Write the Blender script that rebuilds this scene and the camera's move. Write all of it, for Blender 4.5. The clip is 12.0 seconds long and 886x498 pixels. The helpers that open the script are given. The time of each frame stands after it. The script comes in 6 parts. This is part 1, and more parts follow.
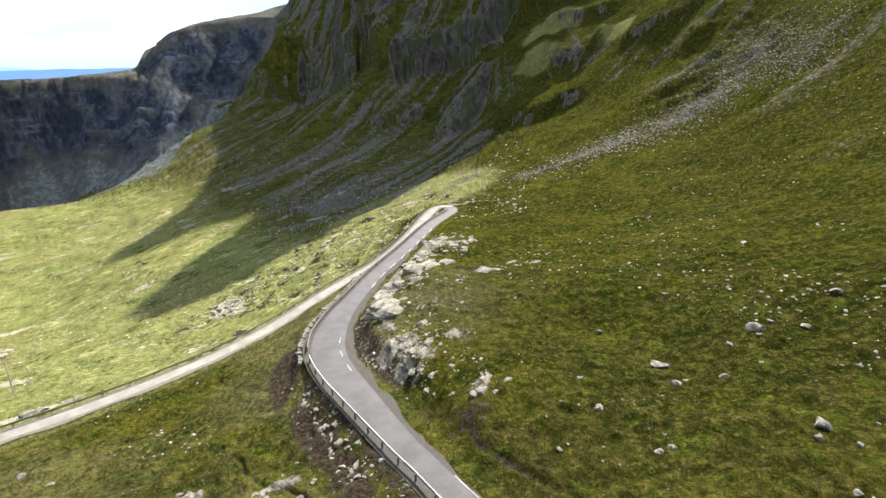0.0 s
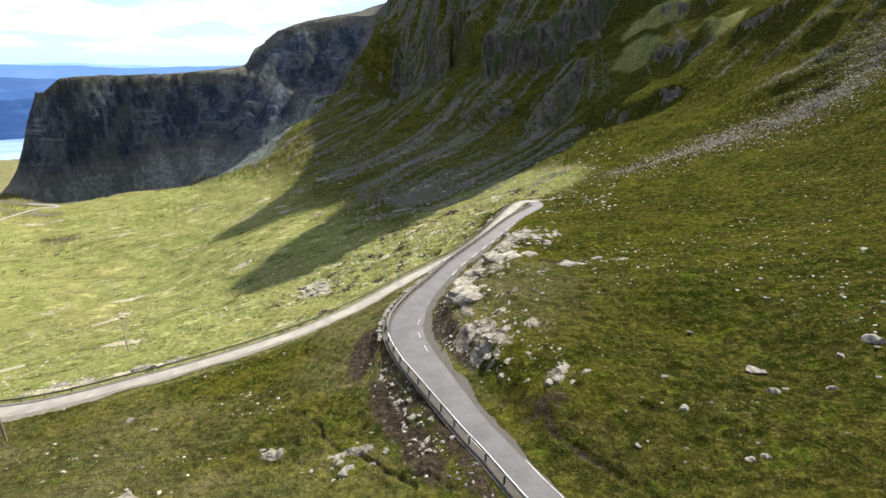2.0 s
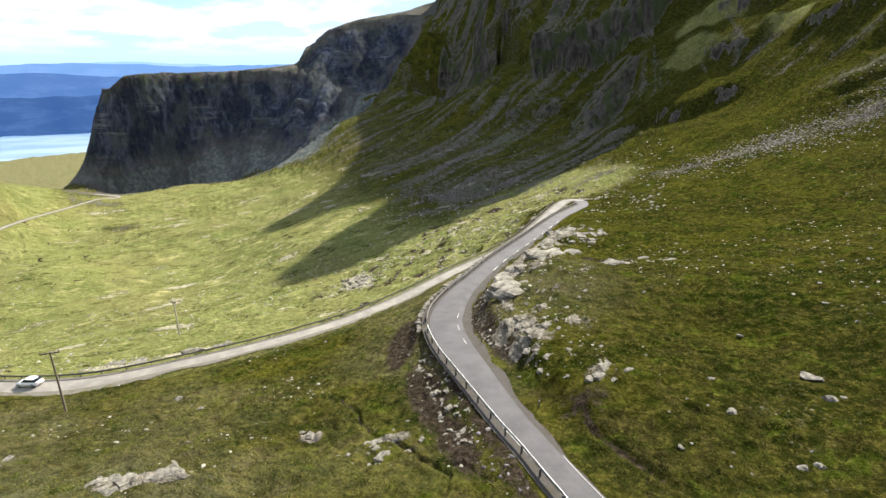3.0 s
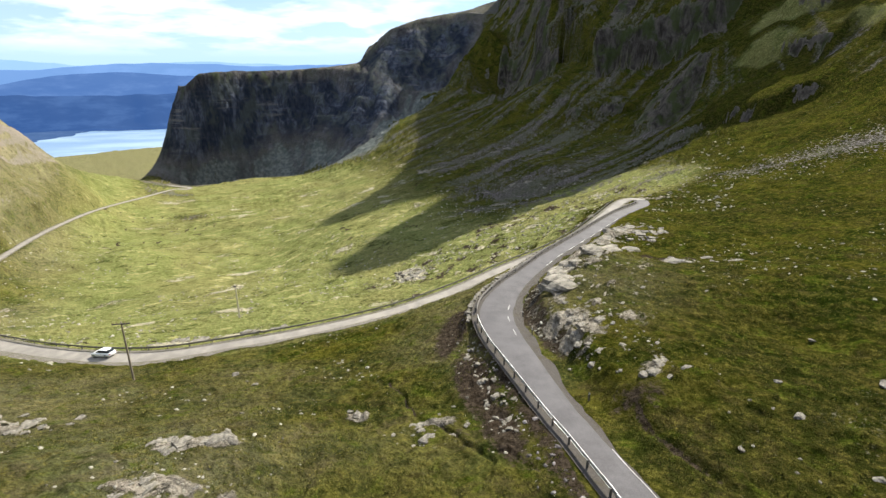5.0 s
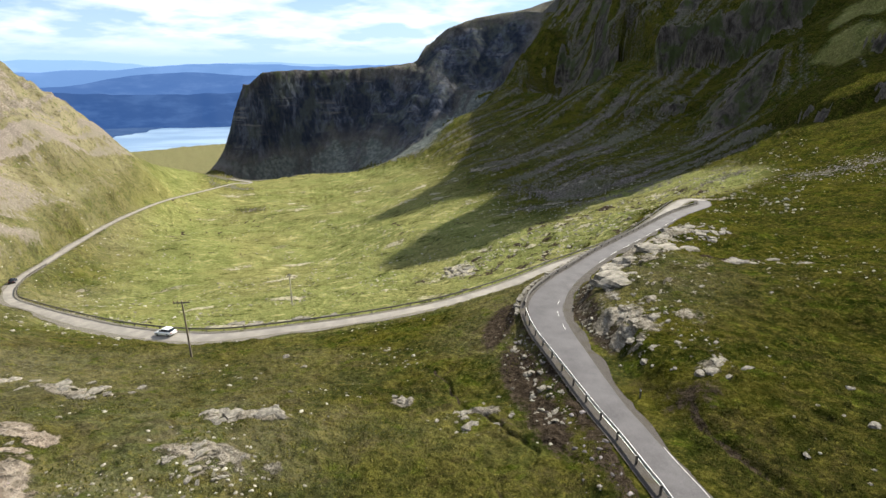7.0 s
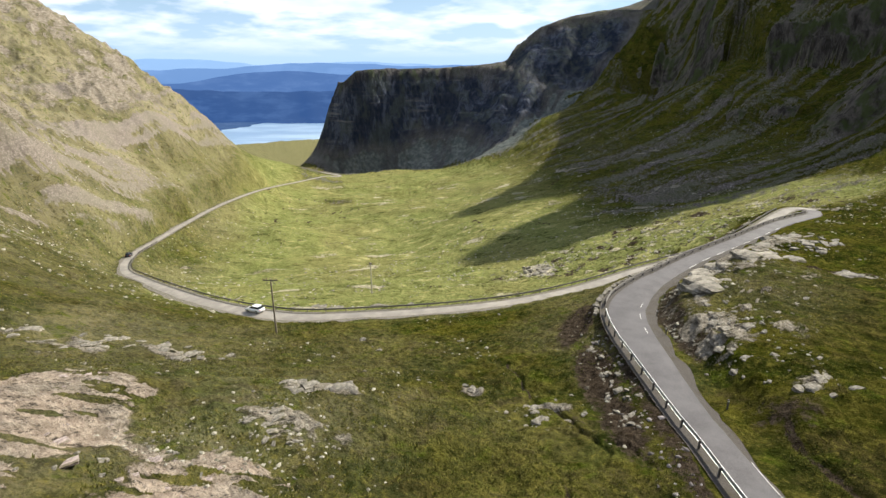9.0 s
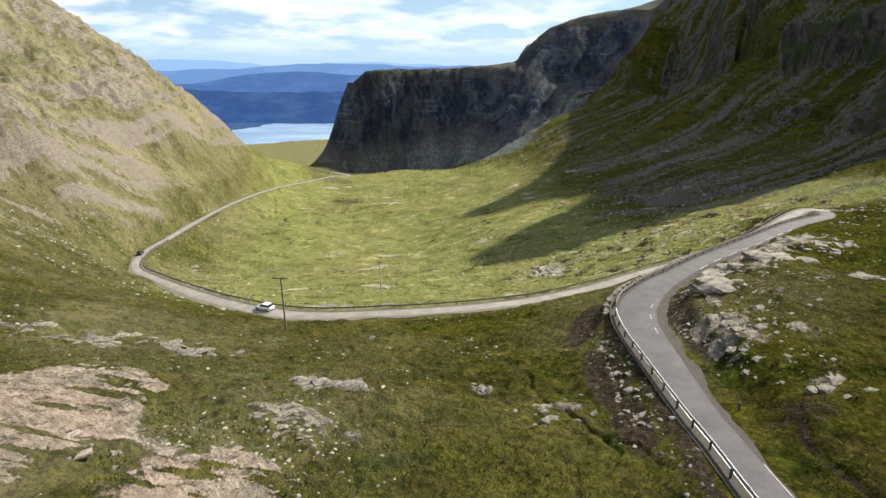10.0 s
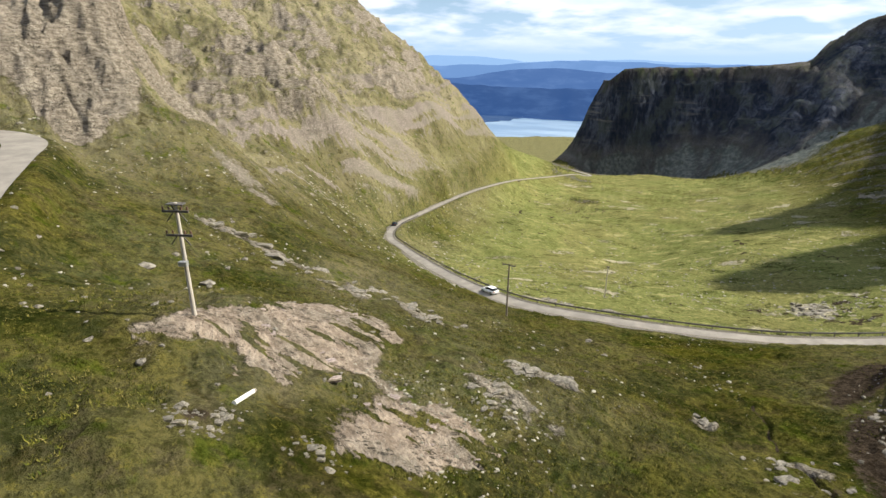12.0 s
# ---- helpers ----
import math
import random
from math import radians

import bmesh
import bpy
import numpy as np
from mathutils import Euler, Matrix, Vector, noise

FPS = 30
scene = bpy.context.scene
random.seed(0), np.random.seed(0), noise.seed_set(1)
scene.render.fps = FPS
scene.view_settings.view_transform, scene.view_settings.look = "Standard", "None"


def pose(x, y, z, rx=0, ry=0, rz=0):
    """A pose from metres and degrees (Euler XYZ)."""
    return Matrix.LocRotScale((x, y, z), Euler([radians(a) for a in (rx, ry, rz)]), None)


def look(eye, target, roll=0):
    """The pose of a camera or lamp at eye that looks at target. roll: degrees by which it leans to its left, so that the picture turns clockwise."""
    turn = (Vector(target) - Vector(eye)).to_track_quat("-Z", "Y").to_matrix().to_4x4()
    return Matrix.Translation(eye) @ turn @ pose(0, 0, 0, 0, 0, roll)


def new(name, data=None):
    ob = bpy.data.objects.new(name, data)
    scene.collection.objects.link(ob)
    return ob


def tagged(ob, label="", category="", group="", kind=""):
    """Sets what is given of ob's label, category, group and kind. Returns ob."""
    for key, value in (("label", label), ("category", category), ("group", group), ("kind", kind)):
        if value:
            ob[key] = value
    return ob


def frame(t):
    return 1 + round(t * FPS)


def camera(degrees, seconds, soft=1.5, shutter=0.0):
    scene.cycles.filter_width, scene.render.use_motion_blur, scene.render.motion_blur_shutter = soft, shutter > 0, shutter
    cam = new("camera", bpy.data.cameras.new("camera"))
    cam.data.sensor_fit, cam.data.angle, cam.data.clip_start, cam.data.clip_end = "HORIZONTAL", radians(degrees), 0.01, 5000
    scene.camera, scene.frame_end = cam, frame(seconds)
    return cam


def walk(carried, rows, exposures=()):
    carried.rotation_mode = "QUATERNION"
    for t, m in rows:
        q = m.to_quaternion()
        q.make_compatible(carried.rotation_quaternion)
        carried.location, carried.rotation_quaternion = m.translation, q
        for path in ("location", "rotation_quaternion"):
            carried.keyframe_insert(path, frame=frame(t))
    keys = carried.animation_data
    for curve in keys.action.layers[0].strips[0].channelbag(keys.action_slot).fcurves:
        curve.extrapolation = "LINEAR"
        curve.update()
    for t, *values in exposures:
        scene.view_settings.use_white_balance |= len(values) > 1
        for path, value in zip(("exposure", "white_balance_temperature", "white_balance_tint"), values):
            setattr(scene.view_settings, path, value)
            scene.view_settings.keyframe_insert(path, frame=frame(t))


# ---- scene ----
cam = camera(79.3, 12.0)
PATH = [
    (0, (0.811, -0.598, 38.280), (0.7081, 1.2921, 37.6337), -0.26),
    (0.5, (0.811, -0.644, 37.834), (0.7092, 1.2460, 37.1866), -0.35),
    (1, (0.823, -0.702, 37.414), (0.6445, 1.1810, 36.7654), -0.31),
    (1.5, (0.851, -0.839, 37.011), (0.5378, 1.0265, 36.3607), -0.25),
    (2, (0.881, -0.933, 36.595), (0.4742, 0.9141, 35.9446), -0.17),
    (2.5, (0.927, -1.018, 36.178), (0.4383, 0.8090, 35.5260), -0.14),
    (3, (0.993, -1.066, 35.747), (0.4346, 0.7403, 35.0943), -0.10),
    (5, (1.242, -1.106, 34.238), (0.4945, 0.6304, 33.5856), -0.13),
    (5.5, (1.299, -1.051, 33.855), (0.5091, 0.6670, 33.2029), -0.14),
    (6, (1.320, -1.023, 33.492), (0.4924, 0.6774, 32.8413), -0.15),
    (6.5, (1.324, -1.046, 33.159), (0.4518, 0.6314, 32.5080), -0.19),
    (8.5, (1.466, -1.083, 31.949), (0.3742, 0.4621, 31.2993), -0.04),
    (9, (1.496, -1.090, 31.684), (0.3320, 0.4004, 31.0338), 0.04),
    (9.5, (1.523, -1.131, 31.517), (0.3440, 0.3487, 30.8675), 0.04),
    (10, (1.444, -1.231, 31.487), (0.2544, 0.2405, 30.8382), 0.04),
    (10.5, (1.347, -1.350, 31.481), (0.0579, 0.0335, 30.8301), 0.16),
    (11, (1.347, -1.525, 31.461), (-0.0798, -0.2850, 30.8072), 0.35),
    (11.5, (1.414, -1.691, 31.391), (-0.1521, -0.6346, 30.7333), 0.56),
    (12, (1.502, -1.757, 31.254), (-0.1987, -0.9405, 30.5903), 0.80),
]
walk(cam, [(t, look(eye, target, roll)) for t, eye, target, roll in PATH],
     [(0, 1.79, 6150, 11), (2, 1.60, 6200, 11), (5, 1.34, 6250, 11), (9, 1.14, 6350, 11), (12, 1.05, 6400, 11)])

# ---- world, sun, exposure ----
SUN_AZ, SUN_EL = 15.0, 40.0      # degrees right of +y, and above the horizon
world = bpy.data.worlds.new("sky")
scene.world = world
world.use_nodes = True
wt = world.node_tree
wt.nodes.clear()


def wnode(kind, **inputs):
    n = wt.nodes.new(kind)
    for k, v in inputs.items():
        n.inputs[k.replace("_", " ")].default_value = v
    return n


sky = wnode("ShaderNodeTexSky")
sky.sky_type, sky.sun_disc = "NISHITA", False
sky.sun_elevation, sky.sun_rotation = radians(SUN_EL), radians(SUN_AZ)
sky.air_density, sky.dust_density, sky.altitude = 1.0, 0.1, 350
wco = wnode("ShaderNodeTexCoord")
sep = wnode("ShaderNodeSeparateXYZ")
wt.links.new(wco.outputs["Generated"], sep.inputs[0])


def wmath(op, a, b=0.0, clamp=False):
    n = wt.nodes.new("ShaderNodeMath")
    n.operation, n.use_clamp = op, clamp
    for i, v in enumerate((a, b)):
        if isinstance(v, (int, float)):
            n.inputs[i].default_value = v
        else:
            wt.links.new(v, n.inputs[i])
    return n.outputs[0]


high = wmath("ADD", wmath("MAXIMUM", sep.outputs["Z"], 0.0), 0.16)
plane = wnode("ShaderNodeCombineXYZ")
wt.links.new(wmath("DIVIDE", sep.outputs["X"], high), plane.inputs["X"])
wt.links.new(wmath("DIVIDE", sep.outputs["Y"], high), plane.inputs["Y"])
clouds = wnode("ShaderNodeTexNoise", Scale=1.45, Detail=9.0, Roughness=0.50, Distortion=0.1)
wt.links.new(plane.outputs[0], clouds.inputs["Vector"])
cover = wnode("ShaderNodeMapRange", From_Min=0.42, From_Max=0.53)
wt.links.new(clouds.outputs["Fac"], cover.inputs["Value"])
shade = wnode("ShaderNodeTexNoise", Scale=2.6, Detail=6.0, Roughness=0.5)
wt.links.new(plane.outputs[0], shade.inputs["Vector"])
tone = wnode("ShaderNodeMapRange", From_Min=0.35, From_Max=0.68)
wt.links.new(shade.outputs["Fac"], tone.inputs["Value"])
ccol = wnode("ShaderNodeMix")
ccol.data_type = "RGBA"
ccol.inputs["A"].default_value = (7.6, 9.0, 11.2, 1)
ccol.inputs["B"].default_value = (11.0, 11.5, 12.0, 1)
wt.links.new(tone.outputs[0], ccol.inputs["Factor"])
smix = wnode("ShaderNodeMix")
smix.data_type = "RGBA"
low = wnode("ShaderNodeMapRange", From_Min=0.012, From_Max=0.05)
top = wnode("ShaderNodeMapRange", From_Min=0.16, From_Max=0.5, To_Min=1.0, To_Max=0.95)
wt.links.new(sep.outputs["Z"], low.inputs["Value"])
wt.links.new(sep.outputs["Z"], top.inputs["Value"])
amount = wmath("MULTIPLY", wmath("MULTIPLY", cover.outputs[0], low.outputs[0]), top.outputs[0])
air = wnode("ShaderNodeMix")
air.data_type = "RGBA"
air.inputs["B"].default_value = (4.8, 7.3, 10.9, 1)
haze = wnode("ShaderNodeMapRange", From_Min=0.0, From_Max=0.16, To_Min=0.9, To_Max=0.0)
wt.links.new(sep.outputs["Z"], haze.inputs["Value"])
wt.links.new(haze.outputs[0], air.inputs["Factor"])
wt.links.new(sky.outputs[0], air.inputs["A"])
wt.links.new(amount, smix.inputs["Factor"])
wt.links.new(air.outputs["Result"], smix.inputs["A"])
wt.links.new(ccol.outputs["Result"], smix.inputs["B"])
bg = wnode("ShaderNodeBackground", Strength=0.05)
wt.links.new(smix.outputs["Result"], bg.inputs["Color"])
wt.links.new(bg.outputs[0], wnode("ShaderNodeOutputWorld").inputs["Surface"])

sun = new("sun", bpy.data.lights.new("sun", "SUN"))
sun.data.energy, sun.data.angle, sun.data.color = 4.7, radians(0.53), (1.0, 0.935, 0.775)
az, el = radians(SUN_AZ), radians(SUN_EL)
sun.matrix_world = look((math.sin(az) * math.cos(el) * 900, math.cos(az) * math.cos(el) * 900, math.sin(el) * 900), (0, 0, 0))
scene.view_settings.exposure = 1.1


# ---- materials ----
class Shader:
    """A node material written as nested calls."""

    def __init__(self, name, roughness=0.9, metallic=0.0, specular=0.3):
        self.mat = bpy.data.materials.new(name)
        self.mat.use_nodes = True
        self.tree = self.mat.node_tree
        self.bsdf = self.tree.nodes["Principled BSDF"]
        self.bsdf.inputs["Roughness"].default_value = roughness
        self.bsdf.inputs["Metallic"].default_value = metallic
        self.bsdf.inputs["Specular IOR Level"].default_value = specular
        self.place = self.tree.nodes.new("ShaderNodeTexCoord").outputs["Object"]

    def put(self, value, socket):
        if isinstance(value, bpy.types.NodeSocket):
            self.tree.links.new(value, socket)
        elif isinstance(value, (tuple, list)) and len(value) == 3 and socket.type == "RGBA":
            socket.default_value = (*value, 1)
        else:
            socket.default_value = value

    def noise(self, scale, detail=4.0, rough=0.6, stretch=None, distortion=0.0, place=None):
        n = self.tree.nodes.new("ShaderNodeTexNoise")
        n.inputs["Scale"].default_value, n.inputs["Detail"].default_value = scale, detail
        n.inputs["Roughness"].default_value, n.inputs["Distortion"].default_value = rough, distortion
        v = place or self.place
        if stretch:
            m = self.tree.nodes.new("ShaderNodeMapping")
            m.vector_type = "TEXTURE"
            m.inputs["Scale"].default_value = [1 / k for k in stretch[:3]]
            if len(stretch) > 3:
                m.inputs["Rotation"].default_value = (0, 0, radians(stretch[3]))
            self.tree.links.new(v, m.inputs["Vector"])
            v = m.outputs[0]
        self.tree.links.new(v, n.inputs["Vector"])
        return n.outputs["Fac"]

    def cells(self, scale, stretch=None, feature="DISTANCE_TO_EDGE"):
        n = self.tree.nodes.new("ShaderNodeTexVoronoi")
        n.feature = feature
        n.inputs["Scale"].default_value = scale
        v = self.place
        if stretch:
            m = self.tree.nodes.new("ShaderNodeMapping")
            m.inputs["Scale"].default_value = stretch
            self.tree.links.new(v, m.inputs["Vector"])
            v = m.outputs[0]
        self.tree.links.new(v, n.inputs["Vector"])
        return n.outputs["Distance"]

    def ramp(self, value, low, high, a=0.0, b=1.0):
        n = self.tree.nodes.new("ShaderNodeMapRange")
        n.interpolation_type = "SMOOTHSTEP"
        self.put(value, n.inputs["Value"])
        for k, v in zip(("From Min", "From Max", "To Min", "To Max"), (low, high, a, b)):
            n.inputs[k].default_value = v
        return n.outputs[0]

    def mix(self, factor, a, b, blend="MIX"):
        n = self.tree.nodes.new("ShaderNodeMix")
        n.data_type, n.blend_type = "RGBA", blend
        self.put(factor, n.inputs["Factor"])
        self.put(a, n.inputs["A"])
        self.put(b, n.inputs["B"])
        return n.outputs["Result"]

    def math(self, op, a, b=0.0):
        n = self.tree.nodes.new("ShaderNodeMath")
        n.operation = op
        self.put(a, n.inputs[0])
        self.put(b, n.inputs[1])
        return n.outputs[0]

    def attribute(self, name):
        n = self.tree.nodes.new("ShaderNodeAttribute")
        n.attribute_name = name
        return n.outputs["Fac"]

    def chance(self):
        return self.tree.nodes.new("ShaderNodeObjectInfo").outputs["Random"]

    def island(self):
        return self.tree.nodes.new("ShaderNodeNewGeometry").outputs["Random Per Island"]

    def bump(self, height, strength=0.5, distance=0.1):
        n = self.tree.nodes.new("ShaderNodeBump")
        self.put(strength, n.inputs["Strength"])
        n.inputs["Distance"].default_value = distance
        self.put(height, n.inputs["Height"])
        self.tree.links.new(n.outputs[0], self.bsdf.inputs["Normal"])

    def done(self, colour, roughness=None):
        self.put(colour, self.bsdf.inputs["Base Color"])
        if roughness is not None:
            self.put(roughness, self.bsdf.inputs["Roughness"])
        return self.mat


def moor_material():
    s = Shader("moor", 1.0, specular=0.0)
    rock, scree, dry = s.attribute("rock"), s.attribute("scree"), s.attribute("dry")
    big, mid = s.noise(0.02, 4), s.noise(0.11, 5, 0.65)
    small, fine = s.noise(0.7, 6, 0.75), s.noise(3.0, 5, 0.85)
    pasture = s.attribute("pasture")
    speck = s.noise(1.6, 6, 0.85)
    # heath is kept darker than the meadow to stand for thin cloud shade
    heath = s.mix(s.ramp(mid, 0.42, 0.58), (0.020, 0.026, 0.0034), (0.078, 0.072, 0.0095))
    heath = s.mix(s.ramp(big, 0.45, 0.62, 0, 0.6), heath, (0.048, 0.043, 0.012))
    heath = s.mix(s.ramp(s.noise(0.045, 5, 0.7, distortion=0.8), 0.52, 0.66, 0, 0.75), heath, (0.028, 0.046, 0.0060))
    heath = s.mix(s.ramp(s.noise(0.22, 5, 0.75, distortion=0.6), 0.50, 0.64, 0, 0.75), heath, (0.046, 0.035, 0.015))
    # real heather on the left; on the right a painted darkening for shade
    heath = s.mix(s.math("MULTIPLY", s.attribute("heather"), s.ramp(s.noise(0.06, 5, 0.65), 0.35, 0.6, 0.55, 0.95)), heath, s.mix(s.ramp(small, 0.4, 0.6), (0.011, 0.017, 0.0030), (0.029, 0.026, 0.0070)))
    heath = s.mix(s.math("MULTIPLY", dry, s.ramp(mid, 0.25, 0.6, 0.4, 1.0)), heath, (0.262, 0.230, 0.150))
    mead = s.mix(s.ramp(mid, 0.35, 0.65), (0.118, 0.138, 0.040), (0.178, 0.184, 0.064))
    mead = s.mix(s.ramp(big, 0.42, 0.60, 0, 0.6), mead, (0.182, 0.165, 0.064))
    bog = s.noise(0.2, 6, 0.75, stretch=(0.4, 1, 1, 52))
    mead = s.mix(s.ramp(bog, 0.38, 0.43, 0.85, 0.0), mead, (0.040, 0.048, 0.012))
    mead = s.mix(s.ramp(bog, 0.57, 0.63, 0.0, 0.75), mead, (0.36, 0.33, 0.15))
    line = s.ramp(s.math("ABSOLUTE", s.math("SUBTRACT", s.noise(0.03, 5, 0.62, stretch=(0.6, 1, 1, 45)), 0.5)), 0.0, 0.008, 0.9, 0.0)
    mead = s.mix(s.math("MULTIPLY", line, s.ramp(s.noise(0.025, 3), 0.48, 0.56)), mead, (0.030, 0.036, 0.012))
    grass = s.mix(pasture, heath, mead)
    moss = s.noise(0.33, 5, 0.7, distortion=0.5)
    grass = s.mix(s.math("MULTIPLY", s.ramp(moss, 0.53, 0.68, 0, 0.85), s.ramp(pasture, 0, 1, 1, 0.25)), grass, (0.056, 0.074, 0.008))
    grass = s.mix(s.math("MULTIPLY", s.ramp(moss, 0.34, 0.46, 0.75, 0.0), s.ramp(pasture, 0, 1, 1, 0.3)), grass, (0.044, 0.036, 0.013))
    straw = s.mix(pasture, (0.160, 0.138, 0.030), (0.36, 0.33, 0.14))
    # near-black shade between tufts, painted over the grass by noise below
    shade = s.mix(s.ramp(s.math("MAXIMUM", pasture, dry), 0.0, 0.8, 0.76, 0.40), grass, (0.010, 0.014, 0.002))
    grass = s.mix(s.ramp(small, 0.50, 0.68, 0, 0.60), grass, s.mix(0.7, grass, straw))
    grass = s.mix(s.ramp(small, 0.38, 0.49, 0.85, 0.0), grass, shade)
    grass = s.mix(s.ramp(speck, 0.53, 0.63, 0.0, 0.85), grass, s.mix(0.7, grass, straw))
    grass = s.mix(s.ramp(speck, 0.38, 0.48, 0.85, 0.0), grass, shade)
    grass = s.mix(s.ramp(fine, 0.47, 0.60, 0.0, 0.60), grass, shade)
    loose = s.mix(small, (0.11, 0.098, 0.068), (0.25, 0.228, 0.165))
    strewn = s.math("ADD", s.noise(0.07, 5, 0.75), s.math("MULTIPLY", rock, 0.22))
    for size, reach, low in ((0.75, 0.24, 0.58), (1.7, 0.28, 0.58), (3.6, 0.28, 0.58)):
        dot = s.ramp(s.math("ADD", s.cells(size, feature="F1"), s.math("MULTIPLY", fine, 0.25)), reach, reach + 0.05, 1.0, 0.0)
        grass = s.mix(s.math("MULTIPLY", dot, s.ramp(strewn, low, low + 0.10)), grass, loose)
    soil = s.math("ADD", s.attribute("peat"), s.math("MULTIPLY", s.math("SUBTRACT", s.noise(0.8, 6, 0.8), 0.5), 2.0))
    grass = s.mix(s.ramp(soil, 0.55, 0.80), grass, s.mix(s.ramp(speck, 0.4, 0.7), (0.022, 0.016, 0.011), (0.085, 0.066, 0.048)))
    grain = s.noise(0.9, 7, 0.68, stretch=(1, 0.55, 2.2, 25))
    stone = s.mix(s.ramp(grain, 0.35, 0.68), (0.130, 0.113, 0.089), (0.32, 0.284, 0.230))
    stone = s.mix(s.math("MULTIPLY", s.ramp(s.attribute("pink"), 0.1, 0.7), s.ramp(s.noise(0.25, 4), 0.3, 0.6, 0.3, 0.9)), stone, s.mix(s.ramp(grain, 0.35, 0.68), (0.235, 0.182, 0.140), (0.45, 0.365, 0.285)))
    stone = s.mix(s.ramp(s.noise(6.0, 3, 0.7), 0.55, 0.75, 0, 0.5), stone, (0.36, 0.345, 0.31))
    # the far ridge is coloured dark blue to stand for haze and shade
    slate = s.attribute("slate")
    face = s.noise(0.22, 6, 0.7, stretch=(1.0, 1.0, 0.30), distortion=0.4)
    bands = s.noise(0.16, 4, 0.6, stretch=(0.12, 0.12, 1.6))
    # crag rock is darkened in its colour to carry the shade on the cliffs
    shaded_crag = s.mix(s.ramp(face, 0.36, 0.64), (0.030, 0.026, 0.022), (0.110, 0.096, 0.082))
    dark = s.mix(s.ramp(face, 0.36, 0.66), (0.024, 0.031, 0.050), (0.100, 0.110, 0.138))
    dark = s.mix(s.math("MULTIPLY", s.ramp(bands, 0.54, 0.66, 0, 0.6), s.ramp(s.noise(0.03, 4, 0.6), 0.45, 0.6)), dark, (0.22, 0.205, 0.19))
    # upright dark streaks paint the shade of its gullies
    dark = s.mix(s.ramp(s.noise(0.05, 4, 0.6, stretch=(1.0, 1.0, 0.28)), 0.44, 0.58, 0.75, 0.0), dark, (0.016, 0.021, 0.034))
    shaded_crag = s.mix(slate, shaded_crag, dark)
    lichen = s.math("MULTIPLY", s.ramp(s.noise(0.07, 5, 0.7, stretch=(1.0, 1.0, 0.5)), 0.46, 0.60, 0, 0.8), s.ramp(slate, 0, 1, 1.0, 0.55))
    shaded_crag = s.mix(lichen, shaded_crag, s.mix(slate, (0.050, 0.066, 0.020), (0.085, 0.096, 0.075)))
    stone = s.mix(s.attribute("crag"), stone, shaded_crag)
    stone = s.mix(s.math("MULTIPLY", pasture, s.ramp(s.attribute("crag"), 0.0, 0.5, 0.8, 0.0)), stone, s.mix(grain, (0.26, 0.235, 0.15), (0.50, 0.46, 0.33)))
    crack = s.ramp(s.math("ABSOLUTE", s.math("SUBTRACT", s.noise(0.28, 5, 0.6, stretch=(0.5, 2.2, 2.2, 60)), 0.5)), 0.0, 0.013, 0.85, 0.0)
    stone = s.mix(crack, stone, (0.045, 0.042, 0.035))
    rubble = s.mix(s.ramp(s.cells(1.3, feature="F1"), 0.1, 0.60), (0.235, 0.210, 0.195), (0.070, 0.060, 0.052))
    rubble = s.mix(s.ramp(s.noise(0.05, 4, 0.6), 0.4, 0.62), rubble, s.mix(0.55, rubble, (0.085, 0.090, 0.050)))
    rubble = s.mix(slate, rubble, s.mix(s.ramp(s.noise(0.25, 5, 0.7), 0.4, 0.65), (0.080, 0.094, 0.086), (0.175, 0.178, 0.165)))
    rubble = s.mix(s.ramp(s.attribute("pink"), 0.1, 0.5), rubble, s.mix(s.ramp(s.cells(1.9, feature="F1"), 0.1, 0.55), (0.37, 0.32, 0.27), (0.25, 0.21, 0.175)))
    edge = s.math("ADD", rock, s.math("MULTIPLY", s.math("SUBTRACT", s.noise(0.9, 5, 0.75), 0.5), 0.9))
    is_rock = s.ramp(edge, 0.42, 0.56)
    edge2 = s.math("ADD", scree, s.math("MULTIPLY", s.math("SUBTRACT", s.noise(0.5, 6, 0.8), 0.5), 1.2))
    is_scree = s.ramp(edge2, 0.44, 0.72)
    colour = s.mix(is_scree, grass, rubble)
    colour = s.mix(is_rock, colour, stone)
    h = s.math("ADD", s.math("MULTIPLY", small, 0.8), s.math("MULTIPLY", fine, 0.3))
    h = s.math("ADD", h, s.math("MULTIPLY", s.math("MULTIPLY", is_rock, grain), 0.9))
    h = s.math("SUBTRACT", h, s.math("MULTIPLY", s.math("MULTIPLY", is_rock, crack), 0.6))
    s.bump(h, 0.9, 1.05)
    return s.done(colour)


def rock_material(name, dark, light, tint):
    s = Shader(name, 0.9, specular=0.2)
    grain = s.noise(2.2, 6, 0.7)
    c = s.mix(s.ramp(grain, 0.3, 0.68), dark, light)
    c = s.mix(s.ramp(s.noise(0.5, 3), 0.45, 0.65, 0, 0.6), c, tint)
    c = s.mix(s.ramp(s.noise(9.0, 3, 0.7), 0.58, 0.75, 0, 0.5), c, (0.38, 0.37, 0.33))
    c = s.mix(s.ramp(s.noise(0.8, 5, 0.7), 0.52, 0.62, 0, 0.8), c, (0.060, 0.055, 0.018))
    s.bump(s.math("ADD", grain, s.math("MULTIPLY", s.noise(11, 4), 0.3)), 0.7, 0.15)
    v = s.chance()
    return s.done(s.mix(s.ramp(v, 0, 1, 0, 0.35), c, s.mix(0.5, c, (0.03, 0.03, 0.03))))


